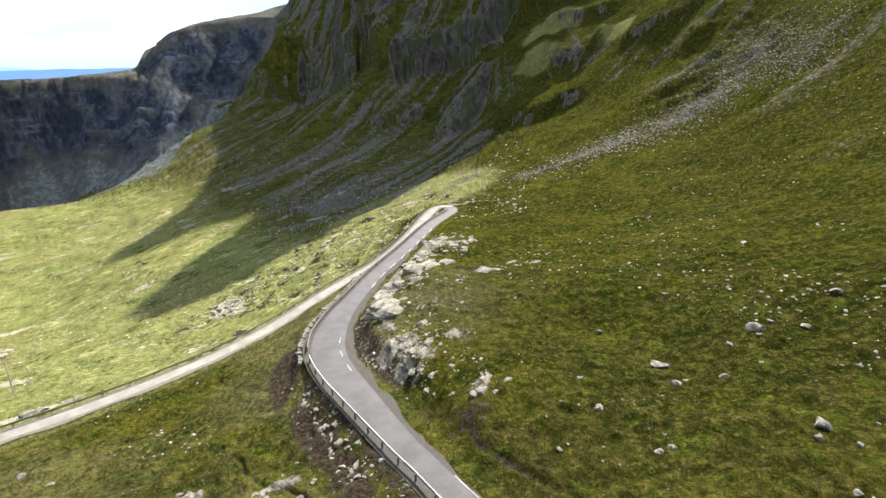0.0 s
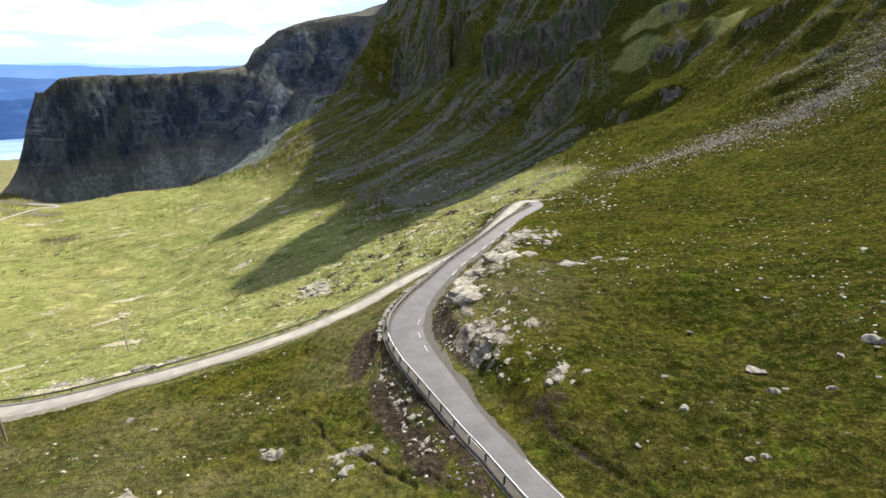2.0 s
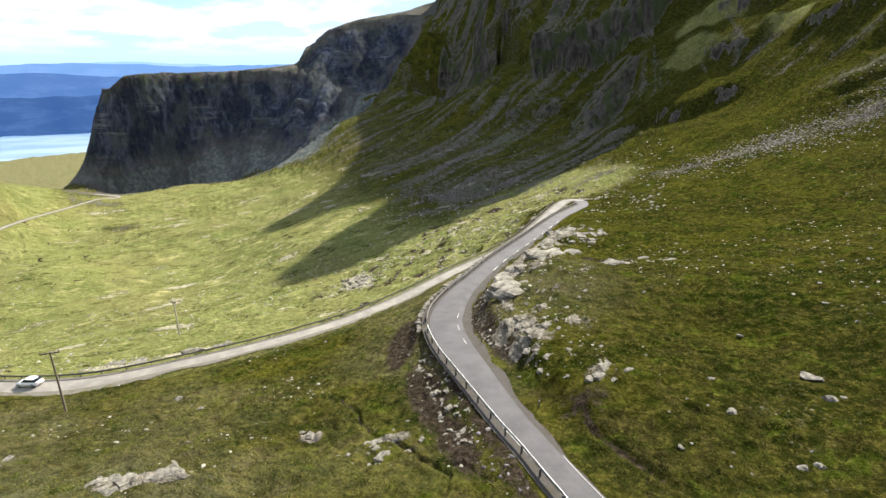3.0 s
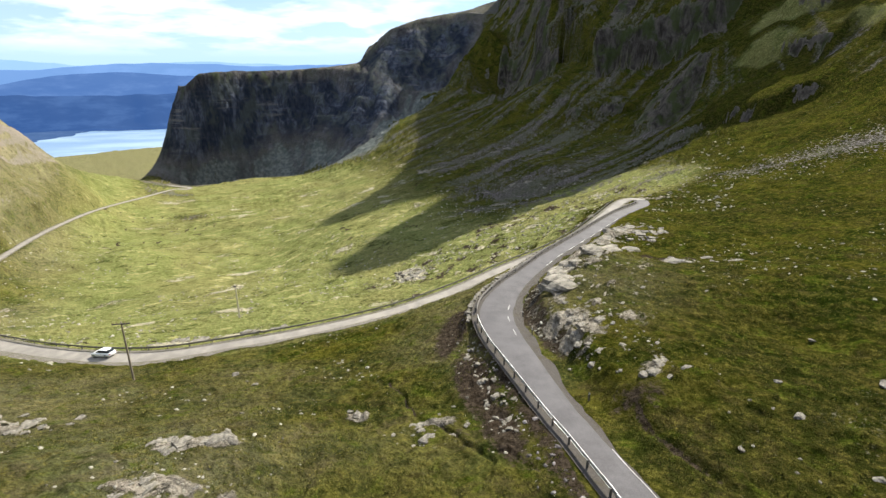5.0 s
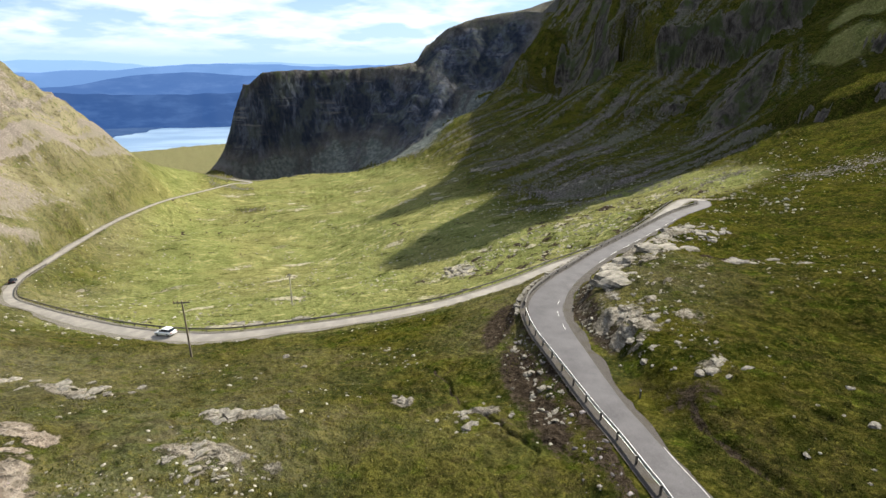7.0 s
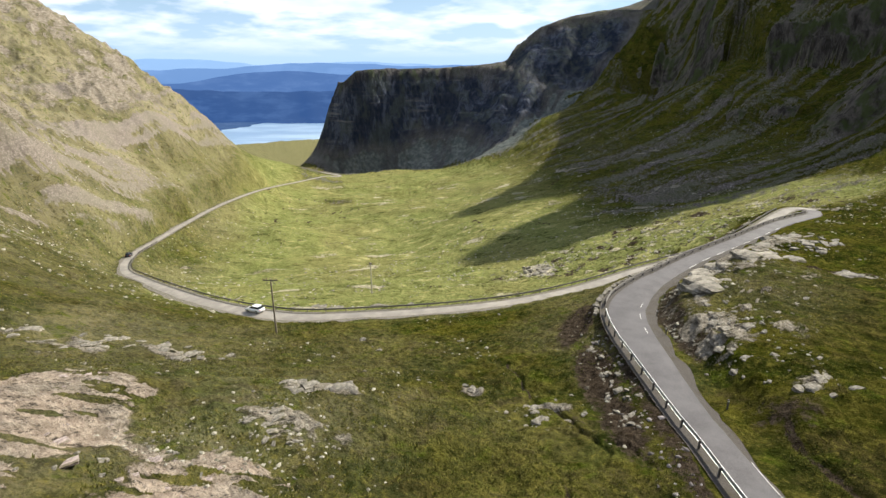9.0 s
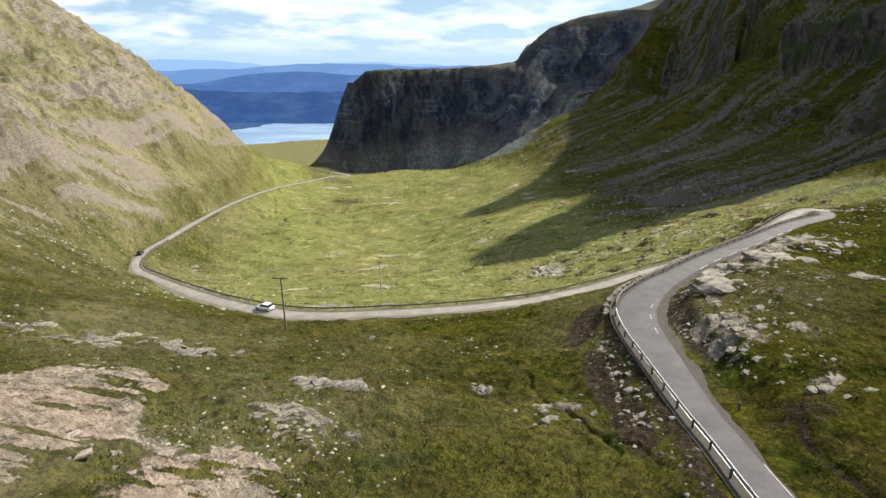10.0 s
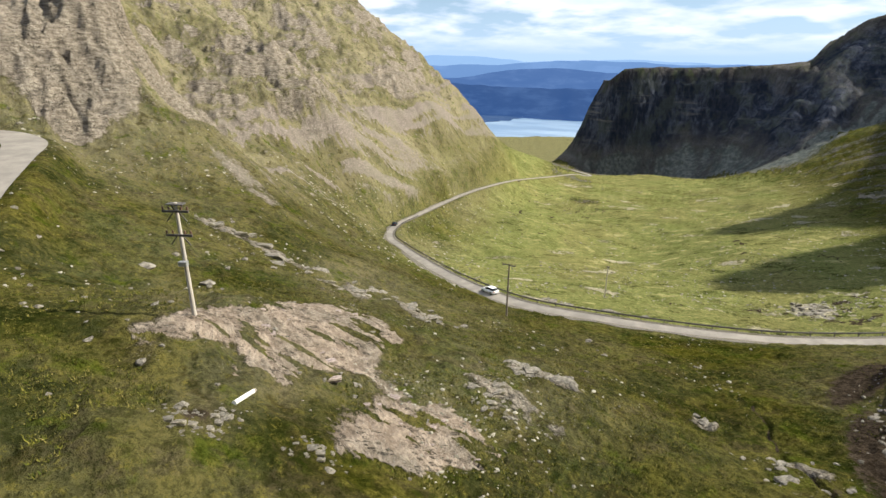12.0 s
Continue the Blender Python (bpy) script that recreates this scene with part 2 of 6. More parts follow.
def plain_material(name, colour, roughness=0.6, metallic=0.0, worn=(0.1, 0.1, 0.1), scale=6.0, amount=0.4):
    s = Shader(name, roughness, metallic)
    n = s.noise(scale, 5, 0.65)
    c = s.mix(s.ramp(n, 0.45, 0.75, 0, amount), colour, worn)
    s.bump(s.noise(scale * 5, 3), 0.15, 0.02)
    return s.done(c, s.ramp(n, 0.2, 0.8, roughness * 0.85, min(1.0, roughness * 1.2)))


def asphalt_material(name, dark, light):
    s = Shader(name, 0.8, specular=0.35)
    c = s.mix(s.ramp(s.noise(0.35, 5, 0.6), 0.3, 0.7), dark, light)
    c = s.mix(s.ramp(s.noise(14, 3, 0.7), 0.4, 0.7, 0, 0.4), c, (0.12, 0.112, 0.112))
    c = s.mix(s.ramp(s.noise(1.5, 4, 0.7), 0.6, 0.72, 0, 0.5), c, (0.09, 0.085, 0.085))
    s.bump(s.noise(30, 3), 0.4, 0.02)
    return s.done(c)


def gravel_material(name, light, dark, moss):
    s = Shader(name, 0.95, specular=0.2)
    c = s.mix(s.ramp(s.cells(19, feature="F1"), 0.1, 0.6), light, dark)
    c = s.mix(s.ramp(s.noise(0.7, 5, 0.7), 0.5, 0.68, 0, 0.8), c, moss)
    s.bump(s.cells(19, feature="F1"), 0.5, 0.03)
    return s.done(c)


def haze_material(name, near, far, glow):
    """Hills many miles off; the haze in between is painted on as glowing colour."""
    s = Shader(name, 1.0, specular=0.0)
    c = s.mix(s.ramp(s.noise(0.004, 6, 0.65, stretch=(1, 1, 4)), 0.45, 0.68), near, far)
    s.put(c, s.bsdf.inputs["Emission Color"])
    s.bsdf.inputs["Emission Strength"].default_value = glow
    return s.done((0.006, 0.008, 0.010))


def water_material():
    s = Shader("loch_water", 0.35, specular=0.5)
    # pale blue base colour stands in for the bright sky mirrored in the loch
    c = s.mix(s.ramp(s.noise(0.002, 5, 0.6, stretch=(1, 3, 1, 40)), 0.42, 0.62), (0.14, 0.225, 0.345), (0.25, 0.345, 0.46))
    s.bump(s.noise(0.05, 4), 0.08, 1.0)
    return s.done(c)


MOOR = moor_material()
GREY_ROCK = rock_material("grey_rock", (0.048, 0.042, 0.034), (0.290, 0.262, 0.215), (0.21, 0.182, 0.142))
PINK_ROCK = rock_material("pink_rock", (0.15, 0.115, 0.105), (0.40, 0.33, 0.30), (0.38, 0.27, 0.235))
ASPHALT = asphalt_material("asphalt", (0.044, 0.040, 0.044), (0.072, 0.067, 0.071))
PALE_ASPHALT = asphalt_material("pale_asphalt", (0.175, 0.157, 0.136), (0.265, 0.240, 0.205))
GRAVEL = gravel_material("dark_gravel", (0.100, 0.088, 0.078), (0.046, 0.040, 0.035), (0.045, 0.038, 0.020))
PALE_GRAVEL = gravel_material("pale_gravel", (0.230, 0.208, 0.172), (0.115, 0.102, 0.084), (0.085, 0.080, 0.034))
WATER = water_material()
PAINT = plain_material("road_paint", (0.72, 0.71, 0.68), 0.7, worn=(0.25, 0.24, 0.24), scale=3, amount=0.7)
WORN_PAINT = plain_material("worn_road_paint", (0.40, 0.39, 0.38), 0.8, worn=(0.17, 0.16, 0.16), scale=2.5, amount=0.9)
ZINC = plain_material("galvanised_steel", (0.42, 0.43, 0.44), 0.55, 0.75, worn=(0.2, 0.16, 0.13))
# dark rusty steel, also used where a zinc rail shows its backlit side
DARK_STEEL = plain_material("weathered_steel", (0.10, 0.095, 0.09), 0.7, 0.3, worn=(0.16, 0.10, 0.07))
POLE_WOOD = plain_material("pole_wood", (0.20, 0.165, 0.125), 0.9, worn=(0.09, 0.07, 0.05), scale=2.5, amount=0.6)
PALE_WOOD = plain_material("bleached_wood", (0.42, 0.38, 0.33), 0.9, worn=(0.25, 0.21, 0.17), scale=2.5, amount=0.5)

# ---- the lie of the land ----
# Break lines of the hills and the valley, as (east, north, height).
BREAKS = dict(
    slope_foot=[(9, 166, -1.7), (37, 157, 4.1), (56, 125, 9.1), (55.9, 90.9, 12.0), (50.8, 63.7, 14.1)],
    slope_low=[(-71, 256, -29.1), (-47, 250, -20.3), (-21, 269, -12.6), (14, 272, 1.9), (43, 208, 6.8), (71, 196, 15.7), (87, 151, 20.2), (88, 121, 24.4)],
    slope_mid=[(-105, 310, -21.2), (-92, 417, 3.2), (-51, 350, -14.2), (-28, 370, -9.9), (-5, 369, -2.5), (15, 281, 0.1), (34, 342, 17.5), (62, 344, 32.7), (89, 286, 35.1), (104, 240, 39.3)],
    slope_high=[(-15, 428, 5.9), (-1, 479, 38.7), (-28, 528, 63.2), (-52, 516, 46.3), (52, 390, 51.9), (80, 365, 56.8), (98, 329, 59.8), (114, 286, 60.8)],
    slope_edge=[(140, 264, 65.2), (138, 207, 59.2), (127, 186, 45.7)],
    spur_a=[(62, 443, 80.4), (41, 428, 64.8), (22, 414, 49.6), (11, 404, 41.3)],
    spur_a_back=[(63, 513, 87.5), (38, 497, 67.8), (17, 481, 49.1), (4, 467, 39.5)],
    spur_b=[(-54, 554, 89.8), (-74, 525, 63.8), (-81, 504, 46.3), (-95, 471, 29.9), (-100, 450, 20.5)],
    spur_b_back=[(-75, 632, 95.3), (-95, 597, 65.4), (-102, 570, 44.9), (-115, 526, 27.1), (-117, 490, 17.0)],
    spur_c=[(-142, 592, 90.0), (-142, 573, 48.0), (-141, 546, 18.0), (-143, 513, -2.8)],
    spur_c_back=[(-167, 643, 92.5), (-165, 617, 46.0), (-162, 582, 14.4), (-164, 545, -7.7)],
    talus_d=[(-187, 392, -21.8), (-185, 461, -6.0), (-201, 569, 28.5), (-194, 634, 70.8), (-169, 527, 7.8), (-186, 660, 96.7), (-179, 689, 136.3)],
    # slope_top and summit are unseen; their heights are set for the shadows they cast
    slope_top=[(-243, 800, 200.0), (-215, 800, 225.0), (-175, 810, 245.0), (-120, 740, 255.0), (-68, 680, 252.0), (-60, 664, 268.0), (-45, 666, 348.0), (-12, 622, 215.0), (23, 585, 352.0), (6, 602, 335.0), (100, 540, 150.0), (175, 450, 130.0), (225, 360, 130.0), (280, 270, 128.0)],
    summit=[(-20, 800, 340.0), (140, 680, 285.0), (260, 560, 235.0), (390, 420, 160.0)],
    ridge_edge=[(-474, 426, 14.1), (-472, 444, 25.5), (-454.4, 481.1, 28), (-422.4, 526.2, 27.9), (-390.5, 563.4, 31.8), (-368, 591, 35.5), (-360, 589, 39.0), (-360.7, 610.1, 55.9), (-342.9, 633.1, 75.8), (-314.1, 655.9, 88.7), (-282.1, 681, 95.1), (-232.1, 704.7, 95.2)],
    ridge_shelf=[(-508, 456, 9.7), (-491, 520, 24.2), (-416, 600.3, 28.4), (-389.3, 658.3, 54.2), (-347.2, 726.3, 91.1), (-258.9, 787.8, 99)],
    ridge_back=[(-689, 616, -31.1), (-625, 778, -14.3), (-595, 1011, 25.3), (-513, 1251, 97.4)],
    ridge_foot=[(-481, 377, -76.1), (-472, 402, -79.4), (-451, 454, -80.4), (-387, 482, -67.3), (-336, 489, -58.1), (-303, 493, -42.2)],
    ridge_band=[(-467, 435, -29.6), (-441, 485, -21.9), (-402, 522, -19.1), (-357, 528.5, -7.5), (-314.4, 554.3, 11.8), (-290.4, 589.5, 24), (-259.4, 636.8, 51.8)],
    nose=[(-431, 355, -74.0), (-477, 393, -78.0), (-539, 444, -82.0), (-526, 458, -58.0), (-478, 420, -56.0), (-656, 553, -95.0), (-662, 546, -115.0), (-550, 431, -98.0)],
    ridge_talus=[(-244, 455, -17.5), (-232, 524, 5.6), (-218, 568, 40.6), (-205, 603, 74.0)],
    ridge_base=[(-306, 497, -39.3), (-265.4, 525.4, -19.3), (-244, 578.6, 7), (-232.9, 623.1, 42.1)],
    valley_a=[(-125, 264, -30.5), (-124, 186, -34.9), (-75, 145, -28.8), (-104, 254, -26.6)],
    valley_b=[(-145, 151, -44.0), (-170, 179, -49.6), (-139, 115, -37.1), (-111, 103, -29.4)],
    valley_c=[(-207, 140, -39.7), (-254, 223, -52.3), (-259, 283, -56.2), (-268, 349, -54.8), (-225, 368, -43.4)],
    valley_d=[(-357, 303, -62.8), (-352, 369, -62.6)],
    lip=[(-427, 345, -69.1), (-443, 326, -65.3)],
    hill_skyline=[(-384, 119, 66.7), (-363, 142, 41.3), (-346, 164, 18.6), (-342, 178, 7.9), (-345, 191, -3.9), (-355, 206, -17.4), (-372, 233, -32.2), (-402, 290, -52.6)],
    hill_shelf=[(-423, 130, 67.3), (-400, 156, 39.2), (-381, 179, 14.0), (-376, 195, 2.1), (-380, 210, -11.1), (-390, 226, -26.1)],
    hill_far_side=[(-502, 148, 64.0), (-453, 205, 0.0), (-452, 241, -30.5)],
    hill_mid=[(-275, 67, 24.1), (-302, 114, 19.7), (-295, 139, -1.5), (-313, 175, -26.7), (-347, 229, -47.1)],
    hill_foot=[(-195, 46, -4.8), (-217, 86, -23.1), (-246, 121, -26.9), (-283, 164, -33.4)],
    hill_near=[(-104.3, 18.8, 0.7), (-117, 32, -9.9), (-132, 25, -1.6)],
    hill_left=[(-213, -3, 31.5), (-132, 1, 13.5), (-152, 22, 2.0), (-296, 35, 32.2), (-383, 103, 68.9), (-99.3, -5.3, 10.5)],
    hill_gap=[(-227, 27, 42.0), (-126, 4, 17.6), (-90.2, 6.4, 7.3), (-208, 45, 24.3), (-92.4, 21.5, -1.5)],
    hill_back=[(-480, 60, 95.0), (-400, -40, 110.0), (-260, -90, 90.0), (-140, -90, 55.0), (-560, 270, -60.0)],
    crag_near=[(-107.4, -25.4, 19.8), (-104.2, -17.2, 15.7), (-114.6, -21.3, 23.7), (-122, -25, 30.1), (-124, -14, 28.2), (-136, -25, 41.5), (-140, -12, 40.3), (-145, -26, 50.5), (-149, -12, 51.1)],
    crag_side=[(-213, -8, 38.5), (-183, -10, 22.0), (-147, -10, 13.4)],
    crag_foot=[(-83.1, -21.7, 17.5), (-83.9, -15.5, 15.3)],
    knoll_crest=[(-4.5, 54.0, 5.6), (-8.0, 61.0, 5.0), (-11.6, 69.0, 4.6), (-12.3, 76.0, 3.9), (-10.5, 84.0, 3.6), (-9.0, 93.0, 3.2), (-7.0, 105.0, 2.6), (-5.0, 118.0, 1.2)],
    knoll_back=[(2.3, 66.8, 5.4), (3.2, 47.2, 7.3), (0.6, 96.7, 1.7), (8, 134, -1.1)],
    rise_right=[(19.1, 82.4, 7.3), (17.7, 63.6, 4.9), (21.5, 51.9, 7.0), (26.7, 47.2, 8.5), (17.3, 36.4, 7.3), (39.8, 46.4, 10.8), (30.0, 31.7, 9.8)],
    rise_far=[(-0.8, 62.0, 5.5), (12.6, 97.8, 2.7), (44.1, 81.5, 11.3)],
    hollow=[(-8.7, 26.7, 6.1), (-24.9, 37.8, 0.3), (-31.0, 25.6, 4.9), (-29.6, 17.1, 7.1)],
    bank=[(-48.7, 45.4, -5.6), (-63.4, 40.7, -7.3), (-63.6, 34.9, -5.7), (-61.6, 22.7, -0.7)],
    slab_shelf=[(-27.5, 8.6, 9.4), (-33.9, 9.6, 8.6), (-43.7, 11.6, 8.0)],
    pole_shelf=[(-33.1, -2.7, 15.6), (-52.4, -8.4, 10.7), (-28.5, -5.8, 15.7), (-19.7, -5.3, 16.7), (-40.6, 1.6, 13.0)],
    behind=[(24.0, 10.0, 11.0), (5.0, 6.0, 11.0), (9.0, 1.0, 12.0), (-4.0, 6.0, 11.5), (-6.0, -2.0, 13.0), (2.0, -8.0, 14.0), (30.0, 12.0, 10.5), (45.0, 20.0, 13.0), (60.0, 35.0, 16.0), (72.0, 60.0, 18.5), (0.0, 8.0, 11.0), (-14.0, 4.0, 13.0), (0.0, -25.0, 20.0), (45.0, -5.0, 17.0), (-25.0, -30.0, 24.0), (0.0, -80.0, 40.0), (90.0, -40.0, 36.0), (130, 60, 38.0), (0, -300, 120.0), (250, -150, 130.0)],
    moor=[(-560, 400, -120.0), (-650, 520, -150.0), (-780, 600, -225.0), (-1100, 850, -285.0), (-1700, 1330, -298.0), (-2060, 1620, -304.0), (-2300, 1800, -325.0)],
    low_ground=[(-1500, 500, -285.0), (-900, 350, -170.0), (-2300, 900, -304.0), (-1200, 1600, -290.0), (-1700, 2000, -304.0), (-3500, 1500, -335.0), (-2500, 3500, -335.0)],
)
UPPER = [(12, 14, 8.6), (5.5, 24.5, 7.3), (0.3, 32.7, 6.3), (-2.6, 37.9, 5.4), (-6.5, 44.1, 4.4), (-11.5, 52.1, 3.3), (-15.9, 59.2, 2.3), (-18.6, 65.8, 1.5),
         (-19.5, 75.3, 0.8), (-18.5, 86.2, 0.2), (-17.1, 97.2, -0.3), (-13.9, 113.5, -1.0), (-9.8, 136.8, -2.2), (-6.4, 151, -3.2)]
HAIRPIN = [(-4.6, 158, -3.6), (-5.2, 164.5, -3.9), (-9.2, 165.5, -4.3), (-12, 159, -4.8)]
LOWER = [(-15.2, 147.2, -6.3), (-19.5, 136.1, -8.5), (-24.1, 126.8, -10.0), (-31.6, 114.9, -11.5), (-38.7, 99.6, -12.5), (-45.5, 87.3, -13.0),
         (-52, 78.5, -13.2), (-58, 71.6, -13.3), (-63.6, 66, -13.4), (-75.3, 56.6, -14.0), (-85.4, 53.1, -15.0), (-100.4, 51.8, -17.0)]
VALLEY_ROAD = [(-120, 52.7, -20), (-147.2, 55.1, -24), (-168, 58.4, -27), (-185.9, 67.9, -29), (-201.9, 82.9, -31), (-230.6, 109.3, -35),
               (-267.1, 146.5, -40), (-305.7, 196.6, -46), (-339.5, 254, -54), (-367.7, 302.7, -61), (-362, 312, -62), (-372, 322, -63.5), (-400, 330, -66), (-440, 345, -71)]
ROUND = [(-51.7, -20.4, 17.6), (-62.5, -20.8, 18.7), (-79.3, -21.5, 19.2), (-90.6, -21.9, 19.6), (-99.0, -25.8, 20.0), (-105.7, -32.2, 20.1)]
HUB = (1.2, -1.1)


def spline(points, step):
    """A smooth line through the points, cut into even steps."""
    p = np.array(points, float)
    p = np.vstack([2 * p[0] - p[1], p, 2 * p[-1] - p[-2]])
    u = np.linspace(0, 1, 24, endpoint=False)[:, None]
    out = []
    for a, b, c, d in zip(p, p[1:], p[2:], p[3:]):
        out.append(0.5 * (2 * b + (c - a) * u + (2 * a - 5 * b + 4 * c - d) * u ** 2 + (3 * b - a - 3 * c + d) * u ** 3))
    out = np.vstack(out + [p[-2:-1]])
    run = np.concatenate([[0], np.cumsum(np.linalg.norm(np.diff(out, axis=0), axis=1))])
    at = np.arange(0, run[-1], step)
    return np.stack([np.interp(at, run, out[:, k]) for k in range(out.shape[1])], 1)


def value_noise(x, y, seed):
    ix, iy = np.floor(x).astype(np.int64), np.floor(y).astype(np.int64)
    fx, fy = x - ix, y - iy
    fx, fy = fx * fx * fx * (fx * (fx * 6 - 15) + 10), fy * fy * fy * (fy * (fy * 6 - 15) + 10)

    def corner(i, j):
        n = (i * 374761393 + j * 668265263 + seed * 974634777) & 0x7FFFFFFF
        n = ((n ^ (n >> 13)) * 1274126177) & 0x7FFFFFFF
        return ((n ^ (n >> 16)) & 0xFFFF) / 32767.5 - 1

    return (corner(ix, iy) * (1 - fx) + corner(ix + 1, iy) * fx) * (1 - fy) + (corner(ix, iy + 1) * (1 - fx) + corner(ix + 1, iy + 1) * fx) * fy


def fbm(x, y, wave, octaves, seed, gain=0.5):
    total, amp, size = 0.0, 1.0, 0.0
    for k in range(octaves):
        c, s = math.cos(k * 0.7 + 0.3), math.sin(k * 0.7 + 0.3)
        total = total + amp * value_noise((x * c + y * s) / wave + 17.3 * k, (y * c - x * s) / wave + 5.1 * k, seed + k)
        size, amp, wave = size + amp, amp * gain, wave * 0.5
    return total / size


def ridged(x, y, wave, octaves, seed):
    total, amp, size = 0.0, 1.0, 0.0
    for k in range(octaves):
        c, s = math.cos(k * 1.1), math.sin(k * 1.1)
        total = total + amp * (1 - np.abs(value_noise((x * c + y * s) / wave + 9.7 * k, (y * c - x * s) / wave, seed + k)) * 2)
        size, amp, wave = size + amp, amp * 0.5, wave * 0.5
    return total / size


def smooth(v, low, high):
    u = np.clip((v - low) / (high - low), 0, 1)
    return u * u * (3 - 2 * u)


def hub_space(x, y):
    dx, dy = x - HUB[0], y - HUB[1]
    r = np.maximum(np.hypot(dx, dy), 6.0)
    return np.stack([dx / r, dy / r, np.log(r)], -1)


def fit_surface():
    rows = [r for name, line in BREAKS.items() if name[:6] != "ridge_" or name in ("ridge_back", "ridge_talus", "ridge_base") for r in line]
    for name in ("ridge_edge", "ridge_foot", "ridge_band", "ridge_shelf"):
        rows += [tuple(q) for q in spline(BREAKS[name], 17)]
    for road, step in ((ROUND, 8), (UPPER, 9), (HAIRPIN, 6), (LOWER, 12), (VALLEY_ROAD[:9], 26)):
        rows += [tuple(q) for q in spline(road, step)]
    pts = np.array(rows, float)
    c = hub_space(pts[:, 0], pts[:, 1])
    d = np.sqrt(((c[:, None] - c[None]) ** 2).sum(-1) + 0.018 ** 2)
    a = np.hstack([np.ones((len(c), 1)), c])
    n, m = len(c), 4
    k = np.zeros((n + m, n + m))
    k[:n, :n], k[:n, n:], k[n:, :n] = d - np.eye(n) * 0.004, a, a.T
    w = np.linalg.solve(k, np.concatenate([pts[:, 2], np.zeros(m)]))
    return c.astype(np.float32), w.astype(np.float32)


CENTRES, WEIGHTS = fit_surface()


def base_height(x, y):
    """The smooth ground, without roads and detail."""
    x, y = np.asarray(x, float), np.asarray(y, float)
    q = hub_space(x.ravel(), y.ravel()).astype(np.float32)
    out = np.empty(len(q), np.float32)
    n = len(CENTRES)
    c2 = (CENTRES ** 2).sum(1)
    for i in range(0, len(q), 60000):
        p = q[i:i + 60000]
        d = (p ** 2).sum(1)[:, None] + c2[None] - 2 * p @ CENTRES.T
        out[i:i + 60000] = np.sqrt(np.maximum(d, 0) + 0.000324) @ WEIGHTS[:n] + WEIGHTS[n] + p @ WEIGHTS[n + 1:]
    return out.reshape(x.shape).astype(float)


ROUND_LINE = spline(ROUND, 1.2)
UPPER_LINE = spline(UPPER + HAIRPIN[:2], 1.0)
LOWER_LINE = spline(HAIRPIN[1:] + LOWER + VALLEY_ROAD, 1.2)


def line_distance(x, y, line):
    """Distance to a line, its height at the nearest place and how far along it that lies."""
    best = np.full(x.shape, 1e9)
    z, along = np.zeros(x.shape), np.zeros(x.shape)
    for i in range(0, len(line) - 1):
        a, b = line[i], line[i + 1]
        near = np.nonzero((np.abs(x - a[0]) < 24) & (np.abs(y - a[1]) < 24))[0]
        if not len(near):
            continue
        d = b[:2] - a[:2]
        u = np.clip(((x[near] - a[0]) * d[0] + (y[near] - a[1]) * d[1]) / (d @ d), 0, 1)
        e = np.hypot(x[near] - a[0] - u * d[0], y[near] - a[1] - u * d[1])
        m = e < best[near]
        k = near[m]
        best[k], z[k], along[k] = e[m], (a[2] + u * (b[2] - a[2]))[m], i + u[m]
    return best, z, along


def blob(x, y, cx, cy, rx, ry, turn=0.0):
    c, s = math.cos(radians(turn)), math.sin(radians(turn))
    u, v = (x - cx) * c + (y - cy) * s, (y - cy) * c - (x - cx) * s
    return np.exp(-((u / rx) ** 2 + (v / ry) ** 2))


# bare slabs and outcrops: east, north, half length, half width, turn, strength
SLABS = [(-31.5, 24.2, 4.5, 1.5, 25, 0.9), (-29.5, 9.0, 3.2, 2.2, 40, 0.62), (-26.5, 17.5, 3.5, 2.4, 30, 0.5), (-24, 20, 2, 1.4, 10, 0.55), (-78, 1.5, 5, 1.8, 55, 0.85), (-73, 7.5, 6, 1.6, 45, 0.85), (-64, 13, 4, 1.5, 40, 0.7), (-30, 17.3, 3, 1.4, 15, 0.75),
         (-11.8, 73, 2.0, 7, 8, 0.85), (-9.2, 91, 2.6, 8, -8, 0.85), (-6.5, 58.5, 2.2, 6, 30, 0.75), (1.8, 47, 2.0, 2.2, 0, 0.75), (-6, 108, 3, 9, -8, 0.8), (-25.2, 38.1, 1.4, 1.4, 0, 0.9)]
SLABS += [(-68, 134, 5, 13, 30, 1.0), (-84, 64, 6, 2.2, 30, 1.1), (-74, 72, 7, 2.0, 40, 1.0), (-100, 95, 6, 2.5, 45, 0.9), (-128, 118, 7, 2.5, 45, 0.9), (-118, 80, 6, 2, 45, 0.9), (-150, 150, 8, 2.5, 45, 0.9), (3.4, 88, 2.4, 1.8, 0, 1.2), (-57, 22, 6, 1.8, 0, 0.9), (-28, 19, 2.6, 1.3, 10, 1.0), (-62, 16, 5, 1.8, 0, 0.9), (-84, 64, 5, 1.5, 30, 1.0), (-73, 73, 6, 1.5, 40, 0.9),
          (-16, 38, 2.2, 1.2, 20, 0.9)]
